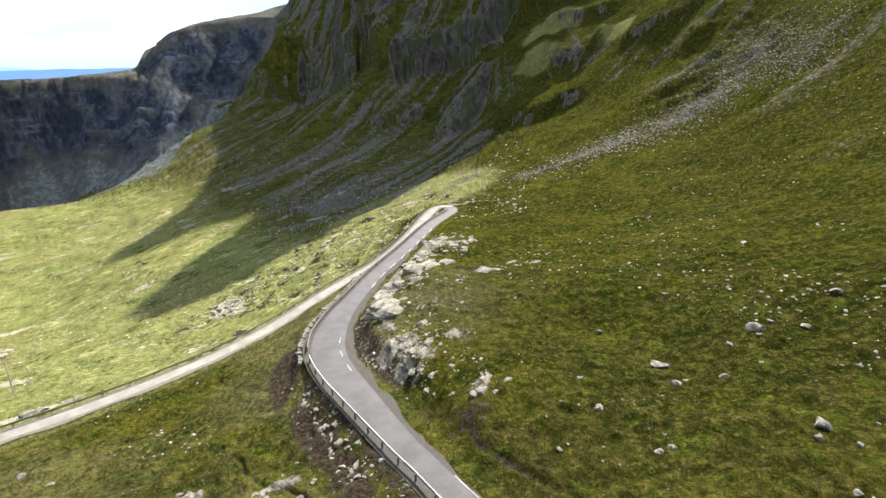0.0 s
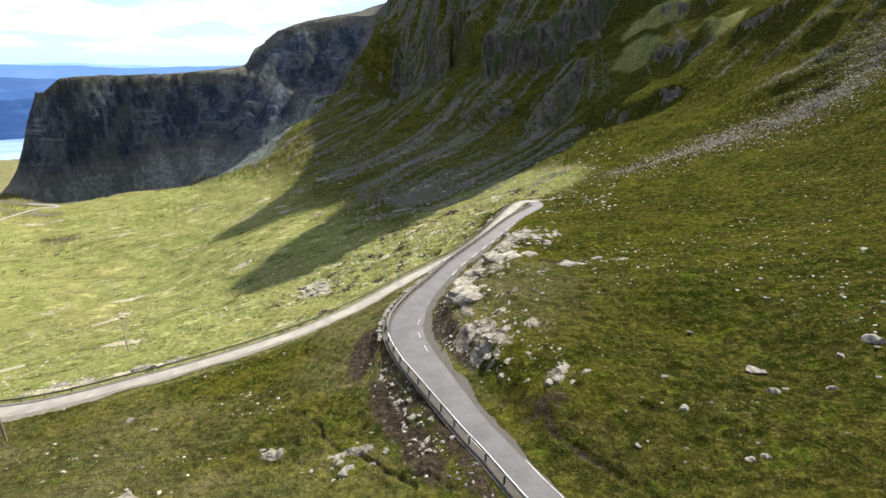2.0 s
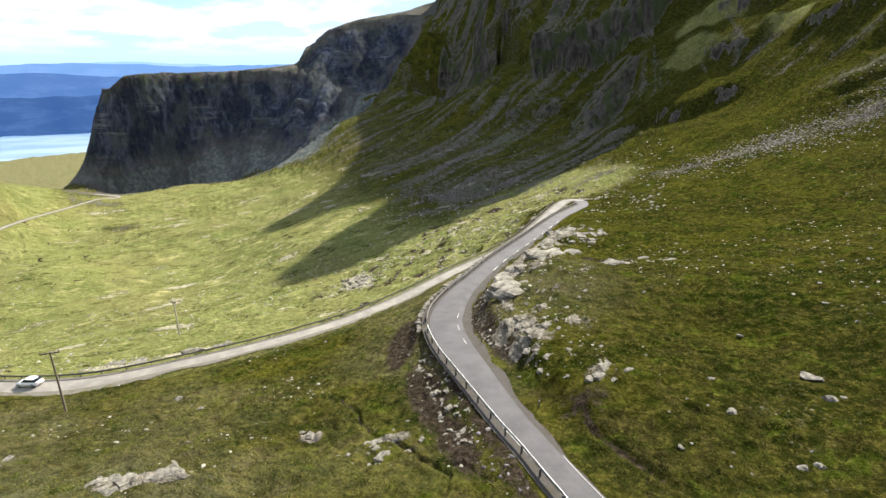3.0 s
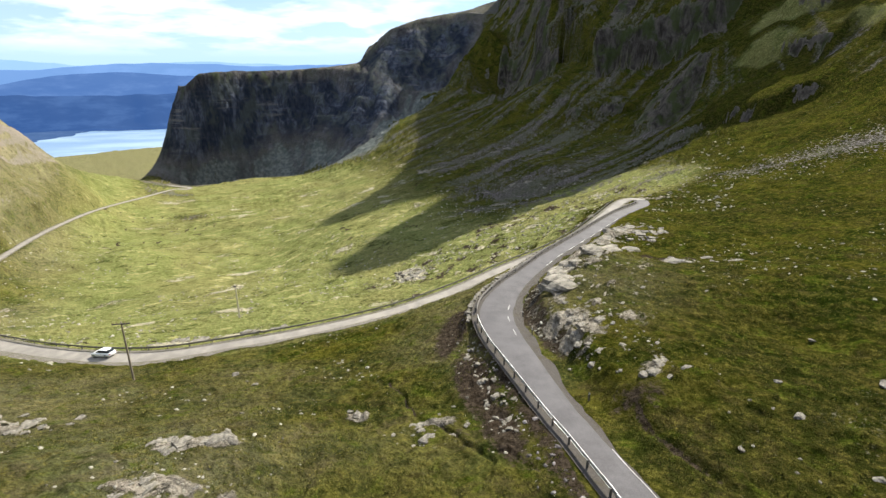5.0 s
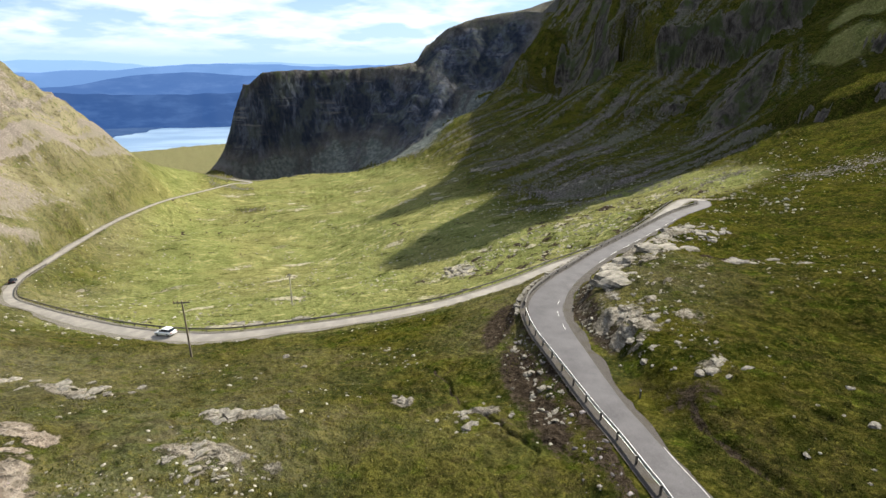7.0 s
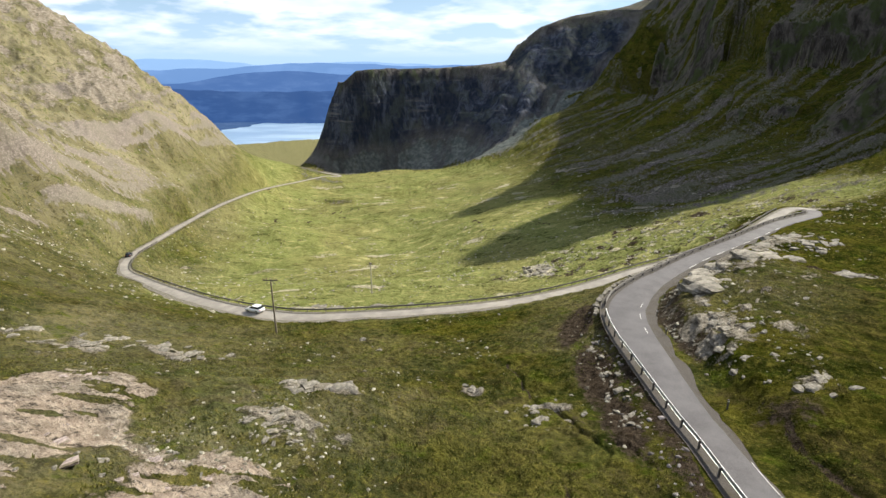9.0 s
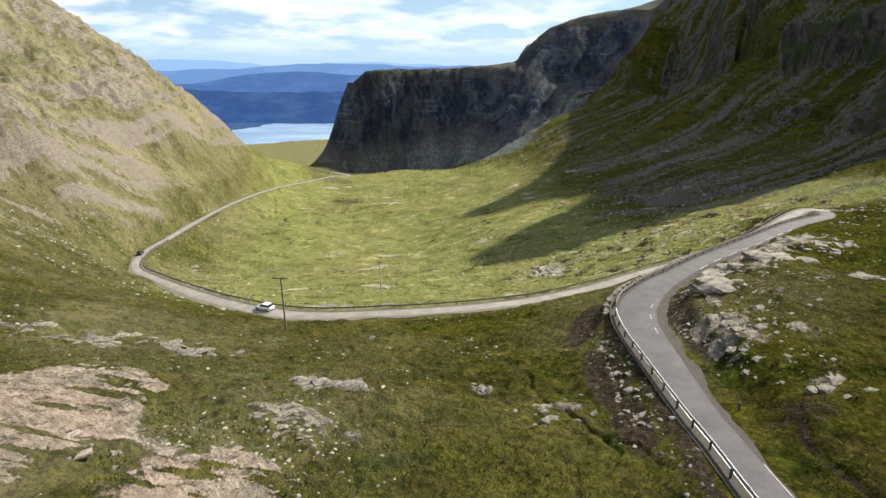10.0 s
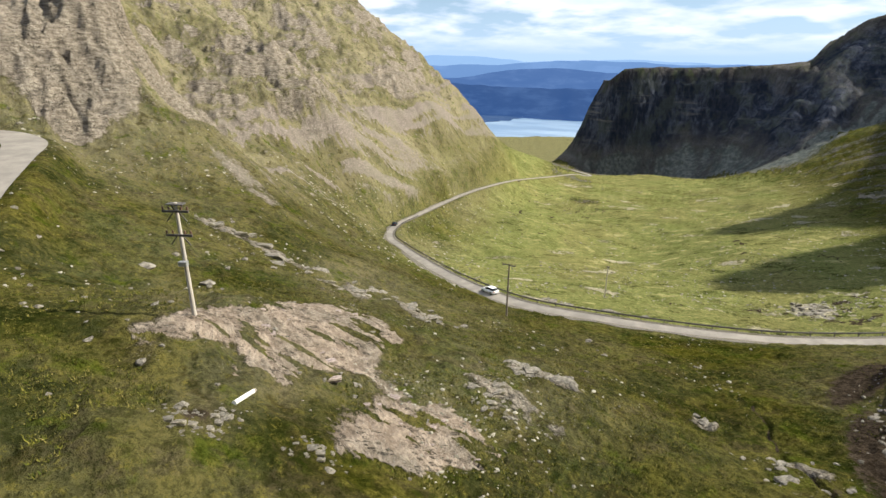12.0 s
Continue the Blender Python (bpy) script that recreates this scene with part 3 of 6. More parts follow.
# feet of the crags on the mountain wall, from one end to the other with the mountain on the left hand, and their height
CRAGS = [([(-72, 458), (-60, 464), (-48, 478), (-36, 474), (-22, 484), (-8, 492), (6, 490), (17, 498), (31, 506), (50, 530)], 34),
         ([(-152, 640), (-144, 590), (-141, 560), (-133, 529), (-118, 508), (-104, 500), (-92, 510)], 30),
         ([(-84, 400), (-70, 398), (-55, 408), (-40, 412), (-22, 432)], 9),
         ([(6, 350), (16, 330), (26, 312), (38, 296), (50, 300), (62, 292)], 8), ([(24, 384), (36, 372), (48, 366), (58, 352), (76, 338)], 9),
         ([(44, 416), (58, 396), (72, 388), (92, 368)], 8), ([(80, 330), (96, 318), (112, 296)], 6)]
PINK_SLABS = [[(-31.3, -6.8), (-32.4, -3.9), (-36.9, -2.1), (-38.5, 0.9), (-47, 6.5), (-48, 13), (-44.1, 14.3), (-37.5, 13.7), (-35.8, 10.6), (-31.3, 7.9), (-31.7, 6.2), (-28.5, 3.3), (-27.9, -0.1), (-30.4, 0.5), (-31.8, 0.1), (-30.8, -2.7), (-29.5, -5.4)],
              [(-22.7, 3.5), (-25.1, 5.1), (-27, 7), (-27.6, 12.1), (-22.8, 13.3), (-20.6, 11.4), (-21.2, 9.6), (-19, 6.7), (-19.5, 5.6), (-21.9, 5.2), (-21.4, 3.6)]]
SCREES = [(50, 203, 30, 9, 12, 0.62), (84, 212, 34, 13, 18, 0.62), (112, 232, 26, 16, 40, 0.56), (118, 205, 22, 9, 50, 0.5), (24, 200, 16, 4, 5, 0.6), (-110, 7, 10, 4.5, 36, 0.74), (-103, 10, 7, 3.5, 36, 0.70), (-118, 12, 9, 3.0, 40, 0.58), (-180, 22, 13, 2.6, 72, 0.50), (-168, 34, 12, 2.0, 72, 0.48),
          (84, 124, 20, 10, 20, 0.48), (58, 96, 10, 5, 0, 0.45)]
BURN = [(-8.4, 23), (-8.9, 25.6), (-9.5, 27.4), (-8.6, 29), (-8.3, 32.4), (-9.8, 33.5), (-11.7, 34.6), (-14.2, 36.3), (-20, 40), (-26, 46)]
FEEDER = [(-9.8, 33.5), (-7.9, 34), (-6.3, 32.9), (-4.6, 30.8)]
DITCH = [(22, 24), (12, 30.5), (6, 34.6), (4, 36.4), (2.4, 38.6), (0.6, 41.5)]
# first patch: the dark overhang behind the knoll, peat and shade in one colour
PEATS = [(0.6, 91.4, 3.4, 1.0, -8, 1.7), (5.5, 93.6, 2.4, 0.7, 10, 1.2), (-22.2, -3.0, 1.6, 1.2, 30, 0.8), (-20.2, 1.6, 0.9, 0.7, 0, 0.7), (-23.6, 60.5, 2.2, 9, 14, 1.6), (-15.5, 46, 2.4, 9, 30, 1.3), (-9.5, 37, 1.8, 7, 30, 1.3), (-14.2, 66, 1.6, 9, 5, 1.0), (-9.5, 55, 1.5, 5, 30, 0.8), (1, 43, 3, 3, 0, 0.8), (-13, 36, 4, 2, 30, 0.6)]


def inside(x, y, ring):
    """How deep a place lies inside a ring of corners, minus outside."""
    depth = np.full(x.shape, -99.0)
    near = (np.abs(x + 34) < 22) & (np.abs(y - 4) < 20)
    px, py = x[near], y[near]
    gap, odd = np.full(px.shape, 99.0), np.zeros(px.shape, bool)
    for (ax, ay), (bx, by) in zip(ring, ring[1:] + ring[:1]):
        u = np.clip(((px - ax) * (bx - ax) + (py - ay) * (by - ay)) / ((bx - ax) ** 2 + (by - ay) ** 2), 0, 1)
        gap = np.minimum(gap, np.hypot(px - ax - u * (bx - ax), py - ay - u * (by - ay)))
        if ay != by:
            odd ^= ((ay > py) != (by > py)) & (px < ax + (py - ay) * (bx - ax) / (by - ay))
    depth[near] = np.where(odd, gap, -gap)
    return depth


def crag_lift(x, y, foot, tall):
    """The rise of a crag above its foot, and where its bare face lies."""
    path = spline(foot, 3.0)
    lift, face = np.zeros(x.shape), np.zeros(x.shape)
    near = np.nonzero((x > path[:, 0].min() - 80) & (x < path[:, 0].max() + 80) & (y > path[:, 1].min() - 30) & (y < path[:, 1].max() + 80))
    px, py = x[near], y[near]
    best, side, along = np.full(px.shape, 1e9), np.zeros(px.shape), np.zeros(px.shape)
    for i, (a, b) in enumerate(zip(path, path[1:])):
        t = b - a
        u = np.clip(((px - a[0]) * t[0] + (py - a[1]) * t[1]) / (t @ t), 0, 1)
        ex, ey = px - a[0] - u * t[0], py - a[1] - u * t[1]
        d = np.hypot(ex, ey)
        m = d < best
        best[m], side[m], along[m] = d[m], (t[0] * ey - t[1] * ex)[m], (i + u)[m] / (len(path) - 1)
    rough = 0.18 * tall
    s = best * np.sign(side) + rough * fbm(px, py, 14 + 0.4 * tall, 4, 601) + 1.3 * ridged(px, py, 6, 2, 603)
    ends = smooth(along, 0, 0.18) * (1 - smooth(along, 0.82, 1.0))
    high = tall * ends * (0.85 + 0.3 * fbm(px, py, 30, 3, 605))
    steps = 0.62 * smooth(s, 0, 0.12 * tall + 1) + 0.38 * smooth(s, 0.22 * tall + 1, 0.34 * tall + 2)
    lift[near] = high * steps * (1 - smooth(s, 1.2 * tall, 3.5 * tall + 30))
    face[near] = ends * smooth(s, -1.5, 1) * (1 - smooth(s, 0.36 * tall + 1, 0.5 * tall + 3))
    return lift, face


def knoll_of(x, y):
    return blob(x, y, -7, 75, 10, 42, 6)


def build_ground():
    # columns fan out from the hub, close together where the valley lies
    fan = np.concatenate([np.arange(-47, 113, 0.14), np.arange(113.5, 312, 2.8)])
    theta = np.radians(fan)
    rows = 800
    coarse = np.exp(np.linspace(math.log(9), math.log(4900), 420))
    some = theta[::4] if len(theta) % 4 == 1 else np.append(theta[::4], theta[-1])
    cx, cy = HUB[0] - np.sin(some)[:, None] * coarse, HUB[1] + np.cos(some)[:, None] * coarse
    cz = base_height(cx, cy)
    run = np.hypot(np.diff(coarse)[None], 1.3 * np.diff(cz, axis=1)) / coarse[None, 1:]
    run[:, coarse[1:] > 1100] *= 0.25
    run = np.concatenate([np.zeros((len(some), 1)), np.cumsum(run, axis=1)], 1)
    even = np.array([np.interp(np.linspace(0, 1, rows), q / q[-1], coarse) for q in run])
    kern = np.ones(9) / 9
    even = np.apply_along_axis(lambda q: np.convolve(np.pad(q, 4, mode="edge"), kern, "valid"), 0, even)
    r = np.stack([np.interp(fan, np.degrees(some), even[:, k]) for k in range(rows)], 1)
    x, y = HUB[0] - np.sin(theta)[:, None] * r, HUB[1] + np.cos(theta)[:, None] * r
    z = base_height(x, y)

    def steepness(h):
        hr = np.gradient(h, axis=1) / np.gradient(r, axis=1)
        ht = np.gradient(h, axis=0) / (np.gradient(theta)[:, None] * r)
        return np.hypot(hr, ht)

    far = smooth(r, 60, 300)
    slope = steepness(z)
    calm = slope
    patchy = fbm(x, y, 70, 4, 201)
    steep = smooth(slope + 0.25 * patchy, 0.72, 1.1) * smooth(r, 90, 160)
    talus = smooth(slope, 0.30, 0.55) * smooth(r, 90, 160)
    flat_floor = (1 - smooth(0.77 * x + 0.64 * y, 80, 112)) * (1 - smooth(-0.75 * x - y, -5, 30)) * (1 - smooth(y + 0.25 * x, 260, 300))
    talus *= 1 - flat_floor
    steep *= 1 - flat_floor
    right_side = smooth(x + 0.55 * y, 20, 90)
    left_side = smooth(-0.75 * x - y, 0, 40)
    ridge = smooth(-x, 215, 250) * smooth(y + 0.7 * x, 0, 30)
    mount = talus * (1 - ridge) * (1 - left_side)
    # fall lines, along which water and stones run; on the left hill they follow its beds
    tall_r, wide_t = np.gradient(r, axis=1), np.gradient(theta)[:, None] * r
    fall_r, fall_t = -np.gradient(z, axis=1) / tall_r, -np.gradient(z, axis=0) / wide_t
    lie_x, lie_y = -0.56, 0.83
    fall_r = np.where(left_side > 0.5, -np.sin(theta)[:, None] * lie_x + np.cos(theta)[:, None] * lie_y, fall_r)
    fall_t = np.where(left_side > 0.5, -np.cos(theta)[:, None] * lie_x - np.sin(theta)[:, None] * lie_y, fall_t)
    pull = np.hypot(fall_r, fall_t) + 1e-4
    drift_i, drift_j = (fall_t / pull / wide_t).astype(np.float32), (fall_r / pull / tall_r).astype(np.float32)
    home_i, home_j = np.meshgrid(np.arange(z.shape[0], dtype=np.float32), np.arange(z.shape[1], dtype=np.float32), indexing="ij")

    def drawn(field, reach, count=7):
        """A field drawn out along the fall lines, with a spread of one."""
        total = field.copy()
        for way in (reach / count, -reach / count):
            pi, pj = home_i.copy(), home_j.copy()
            for _ in range(count):
                a, b = np.clip(pi, 0, z.shape[0] - 2).astype(np.int32), np.clip(pj, 0, z.shape[1] - 2).astype(np.int32)
                pi += way * drift_i[a, b]
                pj += way * drift_j[a, b]
                a, b = np.clip(pi, 0, z.shape[0] - 2).astype(np.int32), np.clip(pj, 0, z.shape[1] - 2).astype(np.int32)
                u, v = np.clip(pi - a, 0, 1), np.clip(pj - b, 0, 1)
                total += (field[a, b] * (1 - u) + field[a + 1, b] * u) * (1 - v) + (field[a, b + 1] * (1 - u) + field[a + 1, b + 1] * u) * v
        total -= total.mean()
        return total / total.std()

    streak = drawn(fbm(x, y, 6.5, 2, 611).astype(np.float32), 42)
    hair = drawn(fbm(x, y, 2.6, 2, 615).astype(np.float32), 24)
    broad = drawn(fbm(x, y, 26, 3, 61).astype(np.float32), 80)
    rill = drawn(ridged(x, y, 11, 2, 55).astype(np.float32), 16, 4)
    # hummocks and hollows
    z += fbm(x, y, 26, 3, 3) * (0.5 + 1.2 * far) + fbm(x, y, 7, 3, 11) * (0.30 + 0.3 * far) * (1 - 0.5 * mount)
    bare = np.zeros_like(z)
    for ring in PINK_SLABS:
        bare = np.maximum(bare, np.clip(0.52 + 0.36 * (inside(x, y, ring) + 2.2 * fbm(x, y, 4.5, 5, 641, 0.6)), 0, 1.0))
    bare = np.clip(bare - 0.8 * smooth(fbm(0.7 * x + 0.7 * y, 2.2 * (y - x), 3.4, 4, 681), 0.10, 0.4), 0, 1)
    turf = 1 - 0.8 * smooth(bare, 0.3, 0.7)
    z += turf * (fbm(x, y, 2.2, 3, 31) * 0.38 + np.maximum(fbm(x, y, 1.1, 2, 37), 0) * 0.26) * (1 - smooth(r, 120, 260))
    z += turf * np.maximum(fbm(x, y, 0.95, 2, 39) + 0.1, 0) * 0.26 * smooth(fbm(x, y, 9, 3, 43), -0.35, 0.25) * (1 - smooth(r, 75, 120))
    z += fbm(x, y, 5.5, 3, 33) * 0.55 * smooth(r, 90, 150) * (1 - smooth(r, 420, 600)) * (1 - 0.6 * mount)
    # rocky knobs and low beds on the left hill
    high_hill = left_side * smooth(r, 110, 180) * smooth(z + 16 * patchy, -12, 22)
    z += high_hill * (ridged(x, y, 13, 4, 171) * 3.4 + ridged(x, y, 42, 2, 177) * 3.0 - 2.6 + ridged(x, y, 4.5, 2, 179) * 1.2)
    z += left_side * talus * (streak * 0.45 + broad * 0.6)
    # screes, runnels and spurs on the mountain wall
    z += mount * (broad * 1.5 + streak * 0.5) * (1 - 0.5 * smooth(x, 20, 60))
    across, run_out = 0.92 * x - 0.39 * y, 0.39 * x + 0.92 * y
    spur = ridged(across, run_out / 2.5, 62, 3, 51)
    wall = steep * (1 - 0.7 * left_side)
    z += wall * (1 - ridge) * (spur * 7 - 1.5 + rill * 1.4) + mount * (spur * 2.5 - 0.8)
    rough_slope = mount * smooth(patchy, 0.0, 0.25) * smooth(x, 0, 40)
    z += rough_slope * (ridged(x, y, 13, 4, 71) * 2.6 - 0.8)
    bluff = np.zeros_like(z)
    for foot, tall in CRAGS:
        lift, face = crag_lift(x, y, foot, tall)
        z += lift
        bluff = np.maximum(bluff, face * (1.0 if tall > 12 else 0.75 * smooth(fbm(x, y, 7, 3, 607) + 0.10 * rill, -0.05, 0.3)))
    # buttresses, chimneys and beds of the far ridge
    cliff = ridge * smooth(slope, 0.5, 0.9)
    rising = smooth(z - np.clip(0.38 * (y - 455), 0, 60), -66, -34)
    z += cliff * rising * (6.5 * drawn(ridged(x, y, 46, 2, 59).astype(np.float32), 40, 5) + 1.3 * rill - 5 - 6 * smooth(z, -25, 8))
    face = np.clip(np.maximum(cliff * rising, np.maximum(bluff, 0.7 * wall) * (1 - left_side)), 0, 1)
    z += bluff * (rill * 1.5 + fbm(x, y, 9, 3, 67) * 1.8)
    bed = np.where(ridge > 0.5, 13.0, 7.0)
    q = (z + (4 + 9 * ridge) * fbm(x, y, 75, 5, 81, 0.6) + 0.05 * x - 0.03 * y) / bed
    deep = q - np.floor(q)
    step = np.floor(q) + 0.25 * deep + 0.75 * smooth(deep, 0.45, 0.95)
    z += (step - q) * bed * 0.85 * face * smooth(fbm(x, y, 40, 4, 87), -0.25, 0.2)
    q = (z + 2.5 * fbm(x, y, 40, 4, 83)) / 4.0
    deep = q - np.floor(q)
    z += (np.floor(q) + smooth(deep, 0.4, 0.95) - q) * 1.8 * high_hill * smooth(fbm(x, y, 24, 3, 89), -0.2, 0.25)
    z += smooth(blob(x, y, -36, 165, 62, 42, 55), 0.3, 0.6) * (ridged(x, y, 5.5, 3, 669) * 0.8 - 0.3)
    apron = smooth(0.77 * x + 0.64 * y, 40, 95) * smooth(y, 170, 215) * smooth(x, -260, -220) * (1 - smooth(x, 0, 30))
    # the near crag at the end of the left hill
    knob = np.maximum(blob(x, y, -128, -20, 17, 11, 10), blob(x, y, -117, -19, 9, 6, 0))
    z += knob * (ridged(x, y, 9, 4, 613) * 5 + 2 * ridged(x, y, 3, 3, 617) - 1)
    # the far ridge is a table that climbs in steps to the north
    rim = np.array(BREAKS["ridge_edge"])
    rim_turn = np.degrees(np.arctan2(HUB[0] - rim[:, 0], rim[:, 1] - HUB[1]))[::-1]
    rim_rise = ((rim[:, 2] - 35) / np.hypot(rim[:, 0] - HUB[0], rim[:, 1] - HUB[1]))[::-1]
    top = 35 + r * np.interp(fan, rim_turn, rim_rise)[:, None] + 1.2 * fbm(x, y, 14, 3, 701) + 2.2 * np.minimum(fbm(x, y, 30, 2, 703), 0)
    z -= np.maximum(z - top, 0) * smooth(fan, 17.4, 18.0)[:, None] * (1 - smooth(fan, 50, 51))[:, None] * smooth(r, 540, 590) * (1 - smooth(r, 1000, 1200))
    # slabs stand a little proud of the turf and break in ledges
    rock = np.zeros_like(z)
    for cx, cy, rx, ry, turn, s in SLABS:
        rock = np.maximum(rock, s * blob(x, y, cx, cy, rx, ry, turn))
    rock = np.maximum(rock, bare)
    rugged = fbm(x, y, 5.0, 3, 91)
    gap, _, _ = line_distance(x.ravel(), y.ravel(), UPPER_LINE)
    gap = gap.reshape(z.shape)
    inner = (np.interp(y, UPPER_LINE[:, 1], UPPER_LINE[:, 0]) < x) * smooth(y, 47, 53) * (1 - smooth(y, 112, 124))
    scarp = inner * smooth(gap, 3.0, 4.2) * (1 - smooth(gap, 6.5, 12.5))
    beds = fbm(x * 1.0 - 0.3 * y, y * 0.5, 2.4, 4, 97, 0.6)
    rock = np.maximum(rock * (1 - 0.6 * knoll_of(x, y)), scarp * (0.57 + 0.80 * beds))
    rock = np.maximum(rock, 0.75 * knoll_of(x, y) * inner * smooth(beds + 0.5 * rugged, 0.12, 0.4))
    outcrop = smooth(rock + 0.45 * rugged, 0.45, 0.70)
    knoll = knoll_of(x, y)
    for ledge, lean, mass in ((0.85, 0.16, knoll), (0.35, 0.12, 1 - knoll)):
        q = (z + 0.5 * rugged + lean * x + 0.05 * y) / ledge
        z += mass * (1 - 0.6 * smooth(bare, 0.2, 0.6)) * outcrop * ((np.floor(q) + smooth(q - np.floor(q), 0.62, 1.0) - q) * ledge * 0.95 + (0.15 + 0.25 * knoll) + 0.45 * np.maximum(rugged, 0))
    # beds split the pink slabs into low steps
    q = (z + 0.35 * fbm(x, y, 6, 4, 93) + 0.10 * x - 0.16 * y) / 0.22
    z += smooth(bare, 0.35, 0.6) * ((np.floor(q) + smooth(q - np.floor(q), 0.7, 1.0) - q) * 0.2 + 0.08)
    scree = np.zeros_like(z)
    for cx, cy, rx, ry, turn, s in SCREES:
        scree = np.maximum(scree, s * blob(x, y, cx, cy, rx, ry, turn))
    # a burn cuts a dark channel through the hollow, and bare peat lies below the road
    peat = np.zeros_like(z)
    for line, wide, deep in ((BURN, 0.18, 0.34), (FEEDER, 0.18, 0.3), (DITCH, 0.4, 0.4)):
        path = spline(line, 0.5)
        path[:, :2] += 0.9 * np.stack([fbm(path[:, 0], path[:, 1], 3, 2, 7), fbm(path[:, 0], path[:, 1], 3, 2, 8)], 1)
        d, _, _ = line_distance(x.ravel(), y.ravel(), np.column_stack([path, np.zeros(len(path))]))
        d = d.reshape(z.shape)
        z -= deep * (1 - smooth(d, 0.1, wide * 2)) * (0.4 + 0.6 * smooth(fbm(x, y, 5, 2, 645), -0.2, 0.2))
        peat = np.maximum(peat, 0.95 * (1 - smooth(d, wide * 0.2, wide * 1.6)) * (0.3 + 0.7 * smooth(fbm(x, y, 6, 2, 645), -0.25, 0.15)))
    for cx, cy, rx, ry, turn, s in PEATS:
        peat = np.maximum(peat, s * blob(x, y, cx, cy, rx, ry, turn))
    z -= 0.9 * blob(x, y, 0.6, 91.0, 3.4, 0.8, -8)
    # roads are cut into the slope
    flat = (x.ravel(), y.ravel())
    zr = z.ravel()
    for line, half, fall in ((UPPER_LINE, 2.6, 3.4), (LOWER_LINE, 2.6, 5.0), (ROUND_LINE, 3.0, 4.0)):
        d, h, _ = line_distance(flat[0], flat[1], line)
        w = 1 - smooth(d, half, half + fall)
        zr = zr * (1 - w) + (h - 0.14) * w
        rock.ravel()[:] *= smooth(d, half - 0.5, half + 1.0)
        if line is UPPER_LINE:
            east = np.interp(flat[1], line[:, 1], line[:, 0]) < flat[0]
            cut = smooth(d, 2.4, 3.2) * (1 - smooth(d, 4.5, 7.5)) * east * smooth(flat[1], 48, 54) * (1 - smooth(flat[1], 118, 140))
            rock = np.maximum(rock, (0.42 * cut).reshape(z.shape))
            peat = np.maximum(peat, (0.85 * cut).reshape(z.shape))
        if line is UPPER_LINE:
            fill = smooth(d, 2.5, 3.0) * (1 - smooth(d, 3.6, 6.0)) * (np.interp(flat[1], line[:, 1], line[:, 0]) > flat[0]) * smooth(flat[1], 10, 18) * (1 - smooth(flat[1], 68, 78))
            peat = np.maximum(peat, (0.8 * fill).reshape(z.shape))
    z = zr.reshape(z.shape)
    slope = steepness(z)
    hillside = smooth(-x - 0.2 * y, 75, 150) * smooth(310 - y, 0, 120) * np.maximum(smooth(z, -24, 4), 0.8 * left_side * smooth(z, -40, -22))
    pink = np.maximum(blob(x, y, -36, 4, 14, 12), blob(x, y, -24, 9, 7, 7)) + 0.3 * left_side * smooth(r, 60, 110)
    pink = pink * (1 - ridge) - ridge
    fan_rough = smooth(blob(x, y, -36, 165, 62, 42, 55), 0.3, 0.6)
    peat = np.maximum(peat, 0.9 * fan_rough * smooth(fbm(x, y, 3.2, 4, 665), 0.16, 0.4))
    rock = np.maximum(rock, 0.62 * fan_rough * smooth(fbm(x, y, 4.5, 4, 667), 0.2, 0.42))
    # bare cliffs
    crag = np.maximum(smooth(bluff + 0.12 * streak, 0.3, 0.7), smooth(steep * (1 - left_side) * (1 - ridge) + 0.18 * streak + 0.25 * patchy - 0.45 * smooth(x, 20, 70), 0.85, 1.25))
    # the dark crag colour reaches down the ridge face in place of shade
    crag = np.maximum(crag, cliff * smooth(z - np.clip(0.38 * (y - 455), 0, 90) + 2 * streak + 14 * patchy, -82, -44))
    crag = np.maximum(crag, ridge * smooth(z, -5, 10) * (0.7 + 0.6 * fbm(x, y, 25, 4, 671)))
    rock = np.maximum(rock, 0.95 * crag)
    rock = np.maximum(rock, 0.85 * smooth(knob, 0.15, 0.5))
    rock = np.maximum(rock, ridge * smooth(calm, 0.25, 0.45) * (0.36 + 0.10 * streak))
    crag = np.maximum(crag, 0.7 * ridge * smooth(calm, 0.25, 0.45))
    broken = smooth(steepness(z), 0.55, 1.1)
    rock = np.maximum(rock, hillside * smooth(z, -4, 24) * (0.15 + 0.42 * broken + 0.75 * fbm(x, y, 9, 4, 131)))
    # loose stones lie in the runnels
    scree = np.maximum(scree, mount * (0.34 + 0.10 * streak + 0.10 * hair + 0.05 * broad + 0.14 * smooth(-x, -10, 60)))
    scree = np.maximum(scree, apron * (0.46 + 0.13 * streak + 0.12 * hair + 0.05 * broad))
    scree = np.maximum(scree, ridge * smooth(calm, 0.30, 0.48) * (0.85 + 0.10 * streak))
    zone = np.exp(-((z - 3 - 8 * patchy) / 15) ** 2)
    tongue = smooth(0.8 * streak + 1.1 * hair + 0.8 * patchy, 0.06, 0.5) * np.exp(-((z + 4 - 10 * patchy) / 25) ** 2)
    scree = np.maximum(scree, hillside * (0.27 + 0.14 * zone + 0.40 * tongue + 0.11 * streak + 0.15 * hair))
    floor = smooth(-z, 11, 18) * (1 - smooth(slope, 0.3, 0.5)) * (1 - smooth(r, 420, 520))
    rock = np.maximum(rock, floor * (0.08 + 0.75 * fbm(0.5 * (x + y), y - x, 11, 3, 211)))
